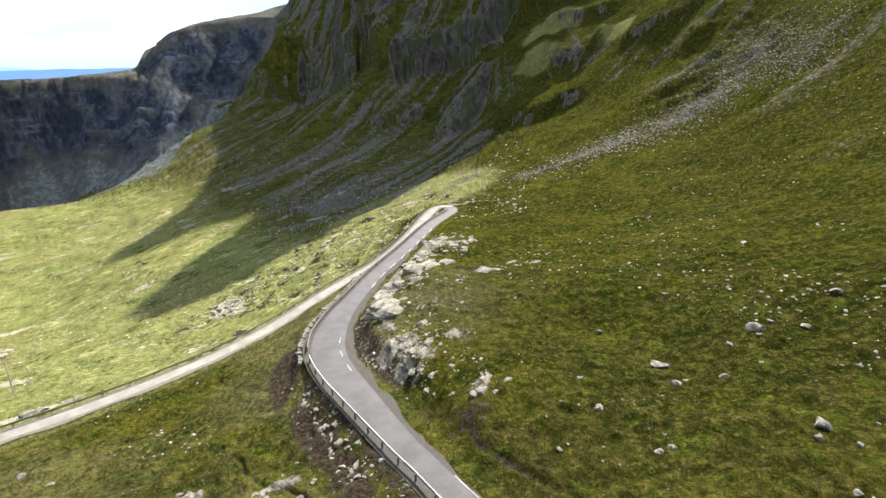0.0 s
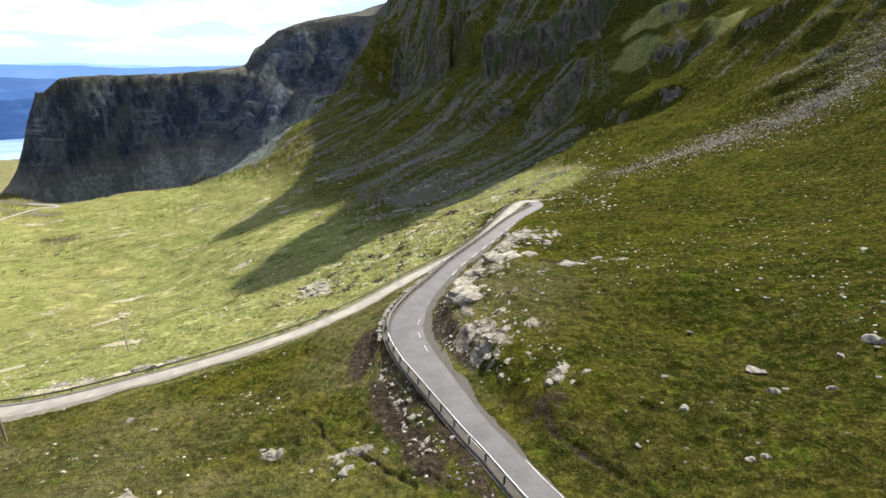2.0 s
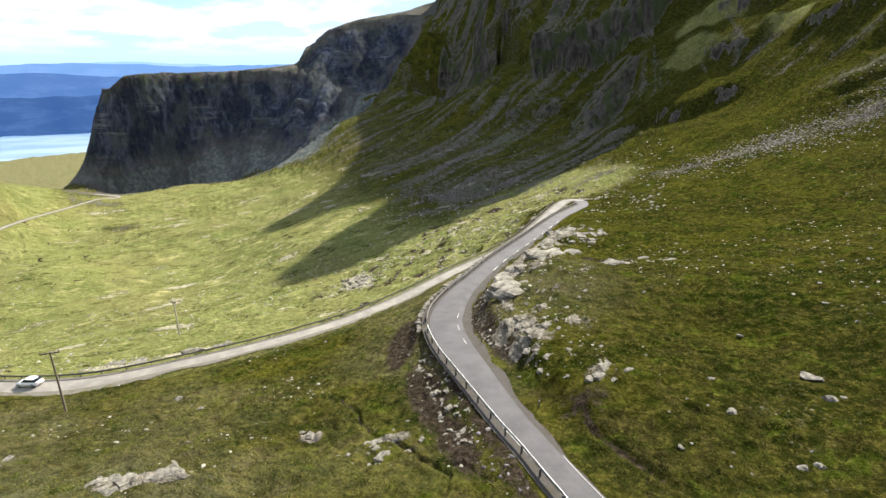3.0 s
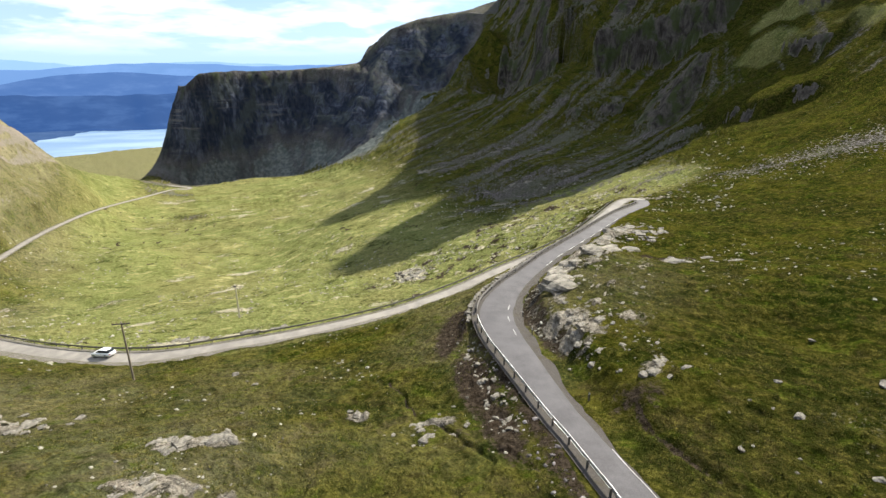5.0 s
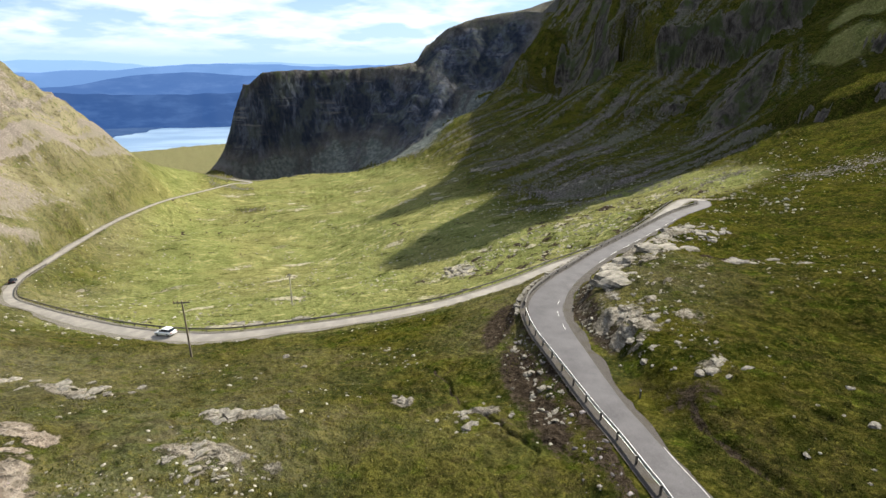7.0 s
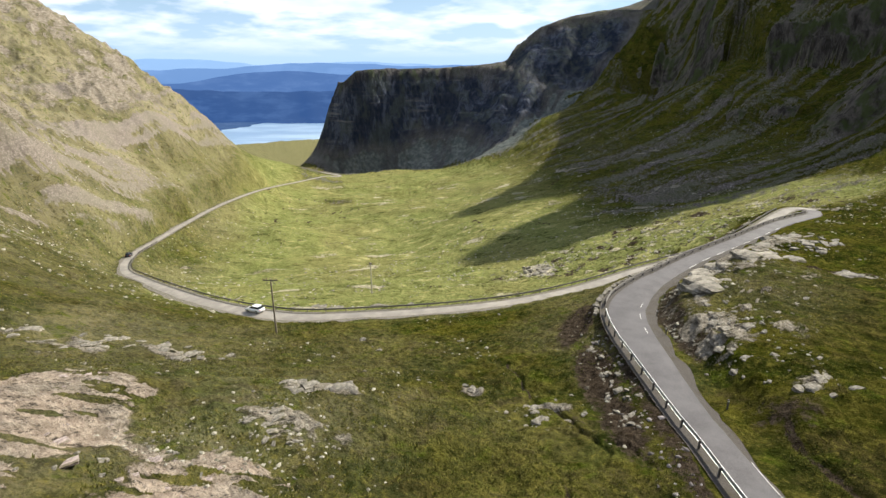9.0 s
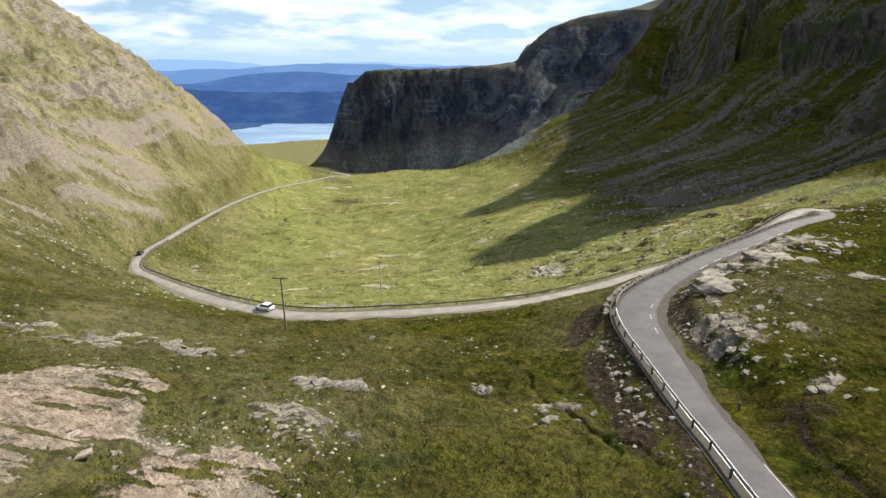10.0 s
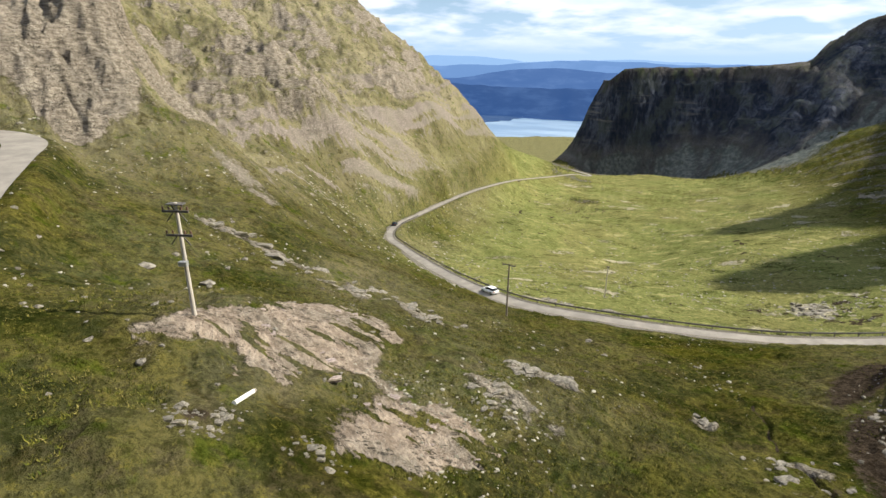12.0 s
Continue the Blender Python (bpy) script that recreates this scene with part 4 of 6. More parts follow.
    peat = np.maximum(peat, floor * (1.3 * (1 - smooth(np.abs(fbm(x * 0.7 + 0.7 * y, 1.6 * (y - x) * 0.7, 30, 4, 221)), 0.0, 0.03)) * smooth(fbm(x, y, 60, 2, 223), -0.15, 0.2)))
    low_x, low_y = np.array(LOWER + VALLEY_ROAD)[:20, 0][::-1], np.array(LOWER + VALLEY_ROAD)[:20, 1][::-1]
    beyond = smooth(y - np.interp(x, low_x, low_y), -1, 4) * (x < -18)
    pasture = np.maximum(smooth(-z, 11, 18), smooth(-z, 7, 11) * beyond) * (1 - smooth(slope, 0.7, 1.1) * smooth(x + 0.3 * y, -70, -20)) * (1 - 0.9 * apron) * (1 - 0.75 * smooth(r, 560, 640))
    pasture *= 1 - ridge * smooth(calm, 0.22, 0.45)
    pasture *= 1 - 0.8 * smooth(-0.75 * x - y, 22, 62) * smooth(r, 90, 130)
    # the right slope is darkened here in place of cloud shade
    heather = np.clip(right_side * (1 - 0.6 * smooth(y, 300, 380)) * smooth(slope, 0.12, 0.32) + 0.75 * smooth(x + 0.1 * y, 0, 20), 0, 1) * smooth(r, 10, 26) * (0.75 + 0.5 * fbm(x, y, 22, 3, 191))
    # sun on these ledges is painted as brighter grass with less darkening
    ledges = np.maximum(np.maximum(blob(x, y, 58, 404, 16, 26, 60), blob(x, y, 44, 372, 18, 9, -30)), blob(x, y, 88, 352, 16, 14))
    pasture = np.maximum(pasture, 0.75 * smooth(ledges + 0.5 * fbm(x, y, 12, 3, 661), 0.35, 0.7))
    heather *= 1 - 0.6 * smooth(ledges, 0.2, 0.6)
    heather = np.maximum(heather, 0.55 * blob(x, y, -62, 36, 26, 9, 20) * (0.6 + fbm(x, y, 8, 3, 691)))
    pasture = np.maximum(pasture, 0.95 * smooth(blob(x, y, -24, 208, 40, 48, -20) + 0.15 * patchy, 0.35, 0.6))
    dry = np.clip(hillside * (0.85 + 0.5 * fbm(x, y, 24, 3, 157)) + 0.25 * smooth(fbm(x, y, 35, 3, 151), 0.05, 0.5) * (1 - right_side) * (1 - smooth(x, -5, 15)), 0, 1) * (1 - 0.85 * pasture)
    brown = np.maximum(blob(x, y, -150, 34, 62, 20, 165), blob(x, y, -95, 30, 34, 14, 165)) * (0.8 + 0.5 * fbm(x, y, 14, 3, 655))
    dry *= 1 - 0.6 * np.clip(brown, 0, 1)
    heather = np.maximum(heather, 0.5 * np.clip(brown, 0, 1))
    dry = np.maximum(dry, np.maximum(0.36 * blob(x, y, -38, 6, 30, 30), 0.45 * blob(x, y, -72, 18, 34, 26)) * (0.7 + 0.9 * fbm(x, y, 9, 3, 651)) * (1 - 0.85 * pasture))
    heather *= 1 - 0.7 * mount * (1 - smooth(x, 0, 40))
    # more painted shade further up the right slope
    heather = np.maximum(heather, (0.7 + 0.3 * fbm(x, y, 30, 3, 193)) * smooth(x, 28, 70) * smooth(r, 60, 110))
    pasture *= 1 - 0.8 * smooth(x, 95, 115)
    dry = np.maximum(dry, left_side * smooth(r, 90, 150) * (1 - smooth(r, 480, 560)) * np.clip(0.34 + 0.5 * fbm(x, y, 20, 4, 659), 0, 1) * (1 - np.clip(brown, 0, 1)))
    # blue haze painted on the far ridge, fading out towards its rim
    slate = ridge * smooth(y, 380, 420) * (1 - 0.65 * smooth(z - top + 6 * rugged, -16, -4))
    lowland = smooth(r, 620, 760) * smooth(-z, 60, 110) * (1 - ridge * smooth(calm, 0.3, 0.5))
    dry = np.maximum(dry, 0.62 * lowland)
    pasture = np.maximum(pasture * (1 - lowland), 0.25 * lowland)
    nt, nr = z.shape
    verts = np.stack([x, y, z], -1).reshape(-1, 3)
    hub_z = float(z[:, 0].mean())
    verts = np.vstack([verts, [[HUB[0], HUB[1], hub_z]]])
    i = np.arange(nt)
    j = np.arange(nr - 1)
    nxt = (i + 1) % nt
    quads = np.stack([i[:, None] * nr + j, nxt[:, None] * nr + j, nxt[:, None] * nr + j + 1, i[:, None] * nr + j + 1], -1).reshape(-1, 4)[:, ::-1]
    tris = np.stack([nxt * nr, i * nr, np.full(nt, nt * nr)], -1)[:, ::-1]
    mesh = bpy.data.meshes.new("ground")
    mesh.vertices.add(len(verts))
    mesh.vertices.foreach_set("co", verts.astype(np.float32).ravel())
    mesh.loops.add(quads.size + tris.size)
    mesh.loops.foreach_set("vertex_index", np.concatenate([quads.ravel(), tris.ravel()]).astype(np.int32))
    mesh.polygons.add(len(quads) + len(tris))
    starts = np.concatenate([np.arange(len(quads)) * 4, quads.size + np.arange(len(tris)) * 3])
    mesh.polygons.foreach_set("loop_start", starts.astype(np.int32))
    mesh.polygons.foreach_set("use_smooth", np.ones(len(starts), bool))
    mesh.update(calc_edges=True)
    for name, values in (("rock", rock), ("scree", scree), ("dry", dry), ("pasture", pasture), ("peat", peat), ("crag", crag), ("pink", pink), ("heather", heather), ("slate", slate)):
        mesh.attributes.new(name, "FLOAT", "POINT").data.foreach_set("value", np.append(values.ravel(), 0).astype(np.float32))
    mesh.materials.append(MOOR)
    tagged(new("ground", mesh), "rough green moorland with crags, screes and grey slabs", "hillside", kind="structure")
    return fan, r, z, rock


FAN, GRID_R, GRID_Z, GRID_ROCK = build_ground()


def ground_height(x, y, field=None):
    field = GRID_Z if field is None else field
    a = math.degrees(math.atan2(-(x - HUB[0]), y - HUB[1]))
    if a < FAN[0]:
        a += 360
    d = math.hypot(x - HUB[0], y - HUB[1])
    i = min(int(np.searchsorted(FAN, a)), len(FAN) - 1)
    h = max(i - 1, 0)
    u = (a - FAN[h]) / (FAN[i] - FAN[h]) if i > h else 0.0
    return float(np.interp(d, GRID_R[h], field[h]) * (1 - u) + np.interp(d, GRID_R[i], field[i]) * u)


# ---- parts ----
def part(name, bm, material, parent=None, label=""):
    mesh = bpy.data.meshes.new(name)
    bm.to_mesh(mesh)
    bm.free()
    mesh.materials.append(material)
    ob = new(name, mesh)
    ob.parent = parent
    if label:
        ob["label"] = label
    return ob


def ribbon(line, left, right, lift=0.0, start=None, end=None, sag=0.0):
    """A strip along a line between two offsets (metres to the right of it)."""
    bm = bmesh.new()
    p = line[start:end]
    t = np.gradient(p[:, :2], axis=0)
    t /= np.linalg.norm(t, axis=1)[:, None]
    side = np.stack([t[:, 1], -t[:, 0]], 1)
    left, right = (v[start:end] if np.ndim(v) and len(v) == len(line) else v for v in (left, right))
    left, right = np.broadcast_to(left, len(p)), np.broadcast_to(right, len(p))
    last = None
    cuts = (0, 0.25, 0.5, 0.75, 1) if sag else (0, 1)
    for q, s, a, b in zip(p, side, left, right):
        ring = []
        for u in cuts:
            o = a + (b - a) * u
            ring.append(bm.verts.new((q[0] + s[0] * o, q[1] + s[1] * o, q[2] + lift - sag * (2 * u - 1) ** 2)))
        if last:
            for k in range(len(ring) - 1):
                bm.faces.new((last[k], last[k + 1], ring[k + 1], ring[k]))
        last = ring
    bmesh.ops.recalc_face_normals(bm, faces=bm.faces)
    if sum(f.normal.z for f in bm.faces) < 0:
        bmesh.ops.reverse_faces(bm, faces=bm.faces)
    return bm


# ---- roads ----
def upper_left(s):
    """Where the white line runs on the outer side, metres right of the road's axis."""
    return np.interp(s, [0, 20, 24, 30, 37, 47, 55, 63, 70, 78, 95], [-0.9, -1.15, -1.5, -2.1, -2.45, -3.1, -3.05, -2.8, -2.3, -1.95, -1.85])


def upper_right(s):
    return np.interp(s, [0, 20, 26, 31, 38, 48, 55, 62, 70, 80, 95], [1.9, 1.5, 0.95, 0.7, 0.95, 1.25, 1.7, 2.1, 1.8, 1.3, 1.25])


def upper_road():
    n = len(UPPER_LINE)
    s = np.arange(n)
    wobble = 0.08 * fbm(s * 1.0, s * 0.0, 9, 3, 7)
    left, right = upper_left(s) - 0.15 + wobble, upper_right(s) + 0.12 * fbm(s * 1.0, s * 0 + 40, 7, 3, 9)
    verge = part("gravel_verge", ribbon(UPPER_LINE, left - 0.9, right + 0.25 + 0.7 * smooth(s, 32, 42) * (1 - smooth(s, 100, 120)) + 0.7 * fbm(s * 1.0, s * 0 + 5.0, 4, 3, 19), -0.05), GRAVEL)
    tagged(verge, "strip of loose grey gravel beside the mountain road", "verge", kind="structure")
    road = part("road", ribbon(UPPER_LINE, left, right, 0.0, sag=0.06), ASPHALT)
    tagged(road, "narrow grey asphalt mountain road with worn white lines", "road", kind="structure")
    part("edge_line", ribbon(UPPER_LINE, (left + 0.13), (left + 0.21), -0.03, 0, 52), PAINT, road, "worn white edge line")
    part("edge_line", ribbon(UPPER_LINE, right - 0.12, right - 0.05, -0.03, 0, 26), WORN_PAINT, road, "worn white edge line")
    for a in range(50, 64, 5):
        o = right[a:a + 3] - 0.95
        part("dash", ribbon(UPPER_LINE, o - 0.04, o + 0.04, 0.0, a, a + 3), WORN_PAINT, road, "white dash")
    for a in range(84, 130, 6):
        o = right[a:a + 4] - 0.22
        part("dash", ribbon(UPPER_LINE, o - 0.06, o + 0.06, -0.02, a, a + 4), WORN_PAINT, road, "white dash")
    return left, right


def lower_road():
    n = len(LOWER_LINE)
    s = np.arange(n)
    wide = smooth(s, 105, 120) * (1 - smooth(s, 150, 170))
    left = -(1.05 + 0.30 * fbm(s * 1.0, s * 0.0, 5, 3, 17) + 0.9 * wide)
    right = np.full(n, 1.5) + 0.1 * fbm(s * 1.0, s * 0.0, 9, 3, 27)
    verge = part("gravel_verge", ribbon(LOWER_LINE, left - 0.7 - 1.0 * wide - 0.9 * fbm(s * 1.0, s * 0 + 5.0, 7, 3, 29), right + 0.7, -0.05), PALE_GRAVEL)
    tagged(verge, "ragged strip of loose pale gravel beside the valley road", "verge", kind="structure")
    road = part("road", ribbon(LOWER_LINE, left, right, 0.0, sag=0.06), PALE_ASPHALT)
    tagged(road, "pale single-track asphalt road sweeping down the valley", "road", kind="structure")


upper_road()
lower_road()

# ---- loch and far hills ----
bm = bmesh.new()
ring = [bm.verts.new((HUB[0] - math.sin(radians(a)) * 4880, HUB[1] + math.cos(radians(a)) * 4880, -310)) for a in range(20, 101, 4)]
ring += [bm.verts.new((HUB[0] - math.sin(radians(a)) * 1300, HUB[1] + math.cos(radians(a)) * 1300, -310)) for a in range(100, 19, -4)]
bm.faces.new(ring)
bmesh.ops.recalc_face_normals(bm, faces=bm.faces)
tagged(part("water", bm, WATER), "calm pale blue sea loch beyond the valley", "loch", kind="structure")


def far_hills(name, near, crest, height, wave, rough, seed, material, label):
    """A rank of hills beyond the loch, with a broken crest."""
    bm = bmesh.new()
    last = None
    for k in range(0, 361):
        a = radians(22 + k * 0.2)
        u = k * 0.2
        top = height + rough * float(fbm(np.array([u]), np.array([0.0]), wave, 5, seed)[0])
        ring = []
        for d, f in ((near, 0.0), (near + (crest - near) * 0.35, 0.30), (near + (crest - near) * 0.7, 0.72), (crest, 1.0), (crest + 90, 0.9)):
            jig = 0.10 * float(value_noise(np.array([u * 0.8 + f * 9]), np.array([f * 7.0]), seed + 5)[0])
            h = -316 + (top + 316) * max(0.0, f + (jig if 0 < f < 1 else 0))
            dd = d + 130 * float(value_noise(np.array([u * 0.35]), np.array([f * 3.0]), seed + 9)[0]) * (1 - f)
            ring.append(bm.verts.new((HUB[0] - math.sin(a) * dd, HUB[1] + math.cos(a) * dd, h)))
        if last:
            for i in range(4):
                bm.faces.new((last[i], last[i + 1], ring[i + 1], ring[i]))
        last = ring
    bmesh.ops.recalc_face_normals(bm, faces=bm.faces)
    for f in bm.faces:
        f.smooth = True
    return tagged(part(name, bm, material), label, "hills", kind="structure")


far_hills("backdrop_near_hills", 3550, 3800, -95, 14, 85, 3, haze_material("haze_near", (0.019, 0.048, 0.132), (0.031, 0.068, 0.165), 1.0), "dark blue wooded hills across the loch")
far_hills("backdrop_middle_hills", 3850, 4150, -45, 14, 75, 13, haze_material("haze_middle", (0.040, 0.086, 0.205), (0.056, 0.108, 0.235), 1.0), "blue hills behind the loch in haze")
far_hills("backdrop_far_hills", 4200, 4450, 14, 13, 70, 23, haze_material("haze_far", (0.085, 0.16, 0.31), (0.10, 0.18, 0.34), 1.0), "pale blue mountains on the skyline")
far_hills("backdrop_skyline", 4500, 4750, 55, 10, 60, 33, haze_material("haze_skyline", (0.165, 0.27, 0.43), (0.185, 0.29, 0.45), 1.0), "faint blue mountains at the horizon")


def headland(ax, ay, bx, by, wide, tall, seed, label):
    """A low wooded tongue of land that runs out into the loch."""
    bm = bmesh.new()
    last = None
    n = 40
    for k in range(n + 1):
        u = k / n
        w = wide * (1 - u) ** 0.6 * (1 + 0.35 * float(fbm(np.array([u * 6.0]), np.array([0.0]), 1.0, 4, seed)[0]))
        h = tall * (1 - u) ** 0.7 * (0.8 + 0.5 * float(fbm(np.array([u * 9.0]), np.array([3.0]), 1.0, 4, seed + 4)[0]))
        dx, dy = (bx - ax), (by - ay)
        size = math.hypot(dx, dy)
        nx, ny = -dy / size, dx / size
        ring = [bm.verts.new((ax + dx * u + nx * w * o, ay + dy * u + ny * w * o, -314 + (h + 4) * f)) for o, f in ((-1, 0), (-0.85, 0.5), (-0.4, 0.95), (0.2, 1.0), (0.8, 0.6), (1, 0))]
        if last:
            for i in range(5):
                bm.faces.new((last[i], last[i + 1], ring[i + 1], ring[i]))
        last = ring
    bmesh.ops.recalc_face_normals(bm, faces=bm.faces)
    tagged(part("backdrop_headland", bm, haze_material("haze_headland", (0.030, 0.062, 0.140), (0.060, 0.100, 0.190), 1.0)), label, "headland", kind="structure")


headland(-3040, 1560, -3090, 2190, 260, 12, 5, "low dark headland running out into the loch")


# a stretch of the same road round the shoulder of the hill
tagged(part("road", ribbon(ROUND_LINE, -2.6, 2.6, 0.12, sag=0.05), PALE_ASPHALT), "pale asphalt road rounding the foot of a crag", "road", kind="structure")


# ---- stones ----
def stone_mesh(name, seed, flat, material, rough=0.16):
    """An angular lump of rock, one metre across, resting on z = 0."""
    rng = random.Random(seed)
    bm = bmesh.new()
    bmesh.ops.create_icosphere(bm, subdivisions=3, radius=0.5)
    planes = []
    for k in range(16):
        n = Vector((rng.uniform(-1, 1), rng.uniform(-1, 1), rng.uniform(-0.6, 1))).normalized()
        planes.append((n, rng.uniform(0.20, 0.36)))
    planes.append((Vector((rng.uniform(-0.15, 0.15), rng.uniform(-0.15, 0.15), 1)).normalized(), rng.uniform(0.2, 0.3)))
    for v in bm.verts:
        for n, h in planes:
            over = v.co.dot(n) - h
            if over > 0:
                v.co -= n * over
        v.co += v.co.normalized() * rough * 0.3 * noise.noise(v.co * 5 + Vector((seed, 0, 0)))
        v.co.z *= flat
    low = min(v.co.z for v in bm.verts)
    for v in bm.verts:
        v.co.z -= low * 0.62
    mesh = bpy.data.meshes.new(name)
    bm.to_mesh(mesh)
    bm.free()
    mesh.materials.append(material)
    return mesh


def slab_mesh(name, seed, thick, material):
    """A split block of bedrock with flat faces and broken corners, one metre wide, resting on z = 0."""
    rng = random.Random(seed)
    bm = bmesh.new()
    bmesh.ops.create_cube(bm, size=1.0)
    bmesh.ops.subdivide_edges(bm, edges=bm.edges[:], cuts=2, use_grid_fill=True)
    cuts = []
    for k in range(5):
        a = rng.uniform(0, 6.283)
        cuts.append((Vector((math.cos(a), math.sin(a), rng.uniform(-0.2, 0.7))).normalized(), rng.uniform(0.34, 0.52)))
    slope = Vector((rng.uniform(-0.2, 0.2), rng.uniform(-0.2, 0.2), 1)).normalized()
    for v in bm.verts:
        v.co += Vector((rng.uniform(-1, 1), rng.uniform(-1, 1), rng.uniform(-1, 1) * 0.6)) * 0.035
        for n, h in cuts + [(slope, 0.42)]:
            over = v.co.dot(n) - h
            if over > 0:
                v.co -= n * over
        v.co.z *= thick
    low = min(v.co.z for v in bm.verts)
    for v in bm.verts:
        v.co.z -= low * 0.62
    bmesh.ops.triangulate(bm, faces=bm.faces[:])
    mesh = bpy.data.meshes.new(name)
    bm.to_mesh(mesh)
    bm.free()
    mesh.materials.append(material)
    return mesh


BOULDERS = [stone_mesh("boulder", 20 + k, 0.58, GREY_ROCK) for k in range(7)]
BLOCKS = [slab_mesh("block", 50 + k, 0.46, GREY_ROCK) for k in range(9)]
PINK_BLOCKS = [slab_mesh("block", 70 + k, 0.16, PINK_ROCK) for k in range(6)]


def set_stone(mesh, x, y, size, rng, parent=None, sink=0.12, stretch=1.0, tilt=8.0, turn=None):
    z = ground_height(x, y) - sink * size
    ob = new(mesh.name.split(".")[0], mesh)
    turn = rng.uniform(0, 360) if turn is None else turn
    ob.matrix_world = pose(x, y, z, rng.uniform(-tilt, tilt), rng.uniform(-tilt, tilt), turn) @ Matrix.Diagonal((size * stretch, size, size * rng.uniform(0.8, 1.1), 1))
    if parent:
        ob.parent = parent
    return ob


# smoothed ledges on the knoll above the bend: east, north, width, length ratio, turn
LEDGES = [(-11.2, 71.5, 3.0, 1.5, 70), (-12.4, 74.6, 2.4, 1.4, 80), (-10.2, 68.4, 2.6, 1.5, 60), (-12.9, 78.0, 2.2, 1.6, 80), (-6.5, 91.0, 2.6, 1.9, 62), (-8.9, 88.5, 2.4, 1.8, 70), (-3.8, 95.5, 2.0, 1.8, 55)]
# large boulders on the moor: east, north, width
BIG = [(21.6, 52, 2.3), (21.9, 47.6, 1.9), (26.9, 48.1, 1.5), (18, 64, 1.1), (34.1, 57, 2.6), (38.8, 55.8, 1.4), (45.2, 84.3, 2.1), (30.4, 38.5, 2.1), (29.2, 37, 1.1),
       (31.7, 36, 0.9), (28.4, 31.1, 1.0), (17.1, 37.6, 1.1), (18.2, 37.9, 1.0), (31, 49.6, 0.9), (30.1, 54.7, 1.4), (45, 61.3, 2.0), (13.3, 94.4, 3.4), (8.6, 95.8, 2.6)]
BIG2 = [(13.3, 43.6, 1.3), (12.5, 49.1, 0.8), (-51.1, 47, 1.9), (-44.7, 44.1, 1.2), (-53, -1.7, 2.2), (-60.4, 0.6, 1.2), (-57.4, -7.3, 2.4), (-62, -4.5, 1.8),
        (-29.2, 25.3, 2.0), (-25.2, 38.1, 1.9), (-26.6, 38.6, 1.0), (22.9, 47.9, 0.9), (43, 63, 1.2), (36, 58, 1.0), (-66, 3, 1.6), (-70, 12, 1.3), (-10.2, 119, 3.4), (-8.2, 121, 1.6)]
rng = random.Random(5)
for x, y, w in BIG + BIG2:
    tagged(set_stone(rng.choice(BOULDERS), x, y, w, rng), "weathered grey boulder lying in rough moorland grass", "boulder", group="boulders on the moor")


def clear_of_roads(x, y, gap):
    for line in (UPPER_LINE, LOWER_LINE):
        if np.min(np.hypot(line[:, 0] - x, line[:, 1] - y)) < gap:
            return False
    return True


count = 0
while count < 190:
    a, d = radians(rng.uniform(-46, 108)), math.exp(rng.uniform(math.log(26), math.log(210)))
    x, y = HUB[0] - math.sin(a) * d, HUB[1] + math.cos(a) * d
    if not clear_of_roads(x, y, 4.5) or float(fbm(np.array([x]), np.array([y]), 30, 2, 303)[0]) < -0.12:
        continue
    size = 0.35 + 0.6 * rng.random() ** 2 + d * 0.0022
    tagged(set_stone(rng.choice(BOULDERS), x, y, size, rng), "small pale boulder in rough moorland grass", "boulder", group="boulders on the moor")
    count += 1


def outcrop(label, spots, blocks, seed, sizes, per_spot, spread):
    """Bedrock breaking through the turf: tilted blocks close together."""
    rng = random.Random(seed)
    base = new("rock_outcrop")
    tagged(base, label, "outcrop", group="outcrops")
    for x, y in spots:
        for k in range(per_spot):
            wide = 0.6 if k < 2 else 1.25
            px, py = x + rng.gauss(0, spread * wide), y + rng.gauss(0, spread * wide)
            if not clear_of_roads(px, py, 3.1):
                continue
            s = sizes[1] * rng.uniform(0.6, 1.0) if k < 2 else sizes[0] + (sizes[1] * 0.6 - sizes[0]) * rng.random() ** 2.5
            set_stone(rng.choice(blocks), px, py, s * 0.85, rng, base, 0.20, rng.uniform(1.2, 2.2), 6.0 if k < 2 else 12.0, rng.gauss(70, 14 if k < 2 else 40))
    return base


ledges = new("rock_ledges")
tagged(ledges, "smooth pale ledges of bedrock on the knoll above the bend", "outcrop", group="outcrops")
SMOOTH_LEDGES = [slab_mesh("ledge", 120 + k, 0.34, GREY_ROCK) for k in range(5)]
for k, (x, y, w, ratio, turn) in enumerate(LEDGES):
    set_stone(SMOOTH_LEDGES[k % 5], x, y, w * 1.25, rng, ledges, 0.10, ratio, 6.0, turn)
outcrop("pale broken slabs of bedrock above the road bend", [(-11.8, 69), (-12.4, 72.5), (-13, 76), (-12.6, 79.5)], BLOCKS, 1, (0.35, 2.3), 7, 1.4)
outcrop("pale layered bedrock beside the climbing road", [(-10.5, 86), (-9.5, 91), (-8.5, 96), (-7.5, 101)], BLOCKS, 2, (0.35, 2.4), 8, 1.9)
outcrop("low grey ledges beside the climbing road", [(-6.5, 106), (-5, 112), (-3, 104), (-1, 110)], BLOCKS, 3, (0.4, 2.8), 12, 2.5)
outcrop("broken grey rock face inside the road bend", [(-8.4, 60.5), (-7, 58), (-6, 55.2), (-5, 52.6), (-3.6, 49.4), (-10.6, 64)], BLOCKS, 4, (0.2, 1.0), 14, 1.3)
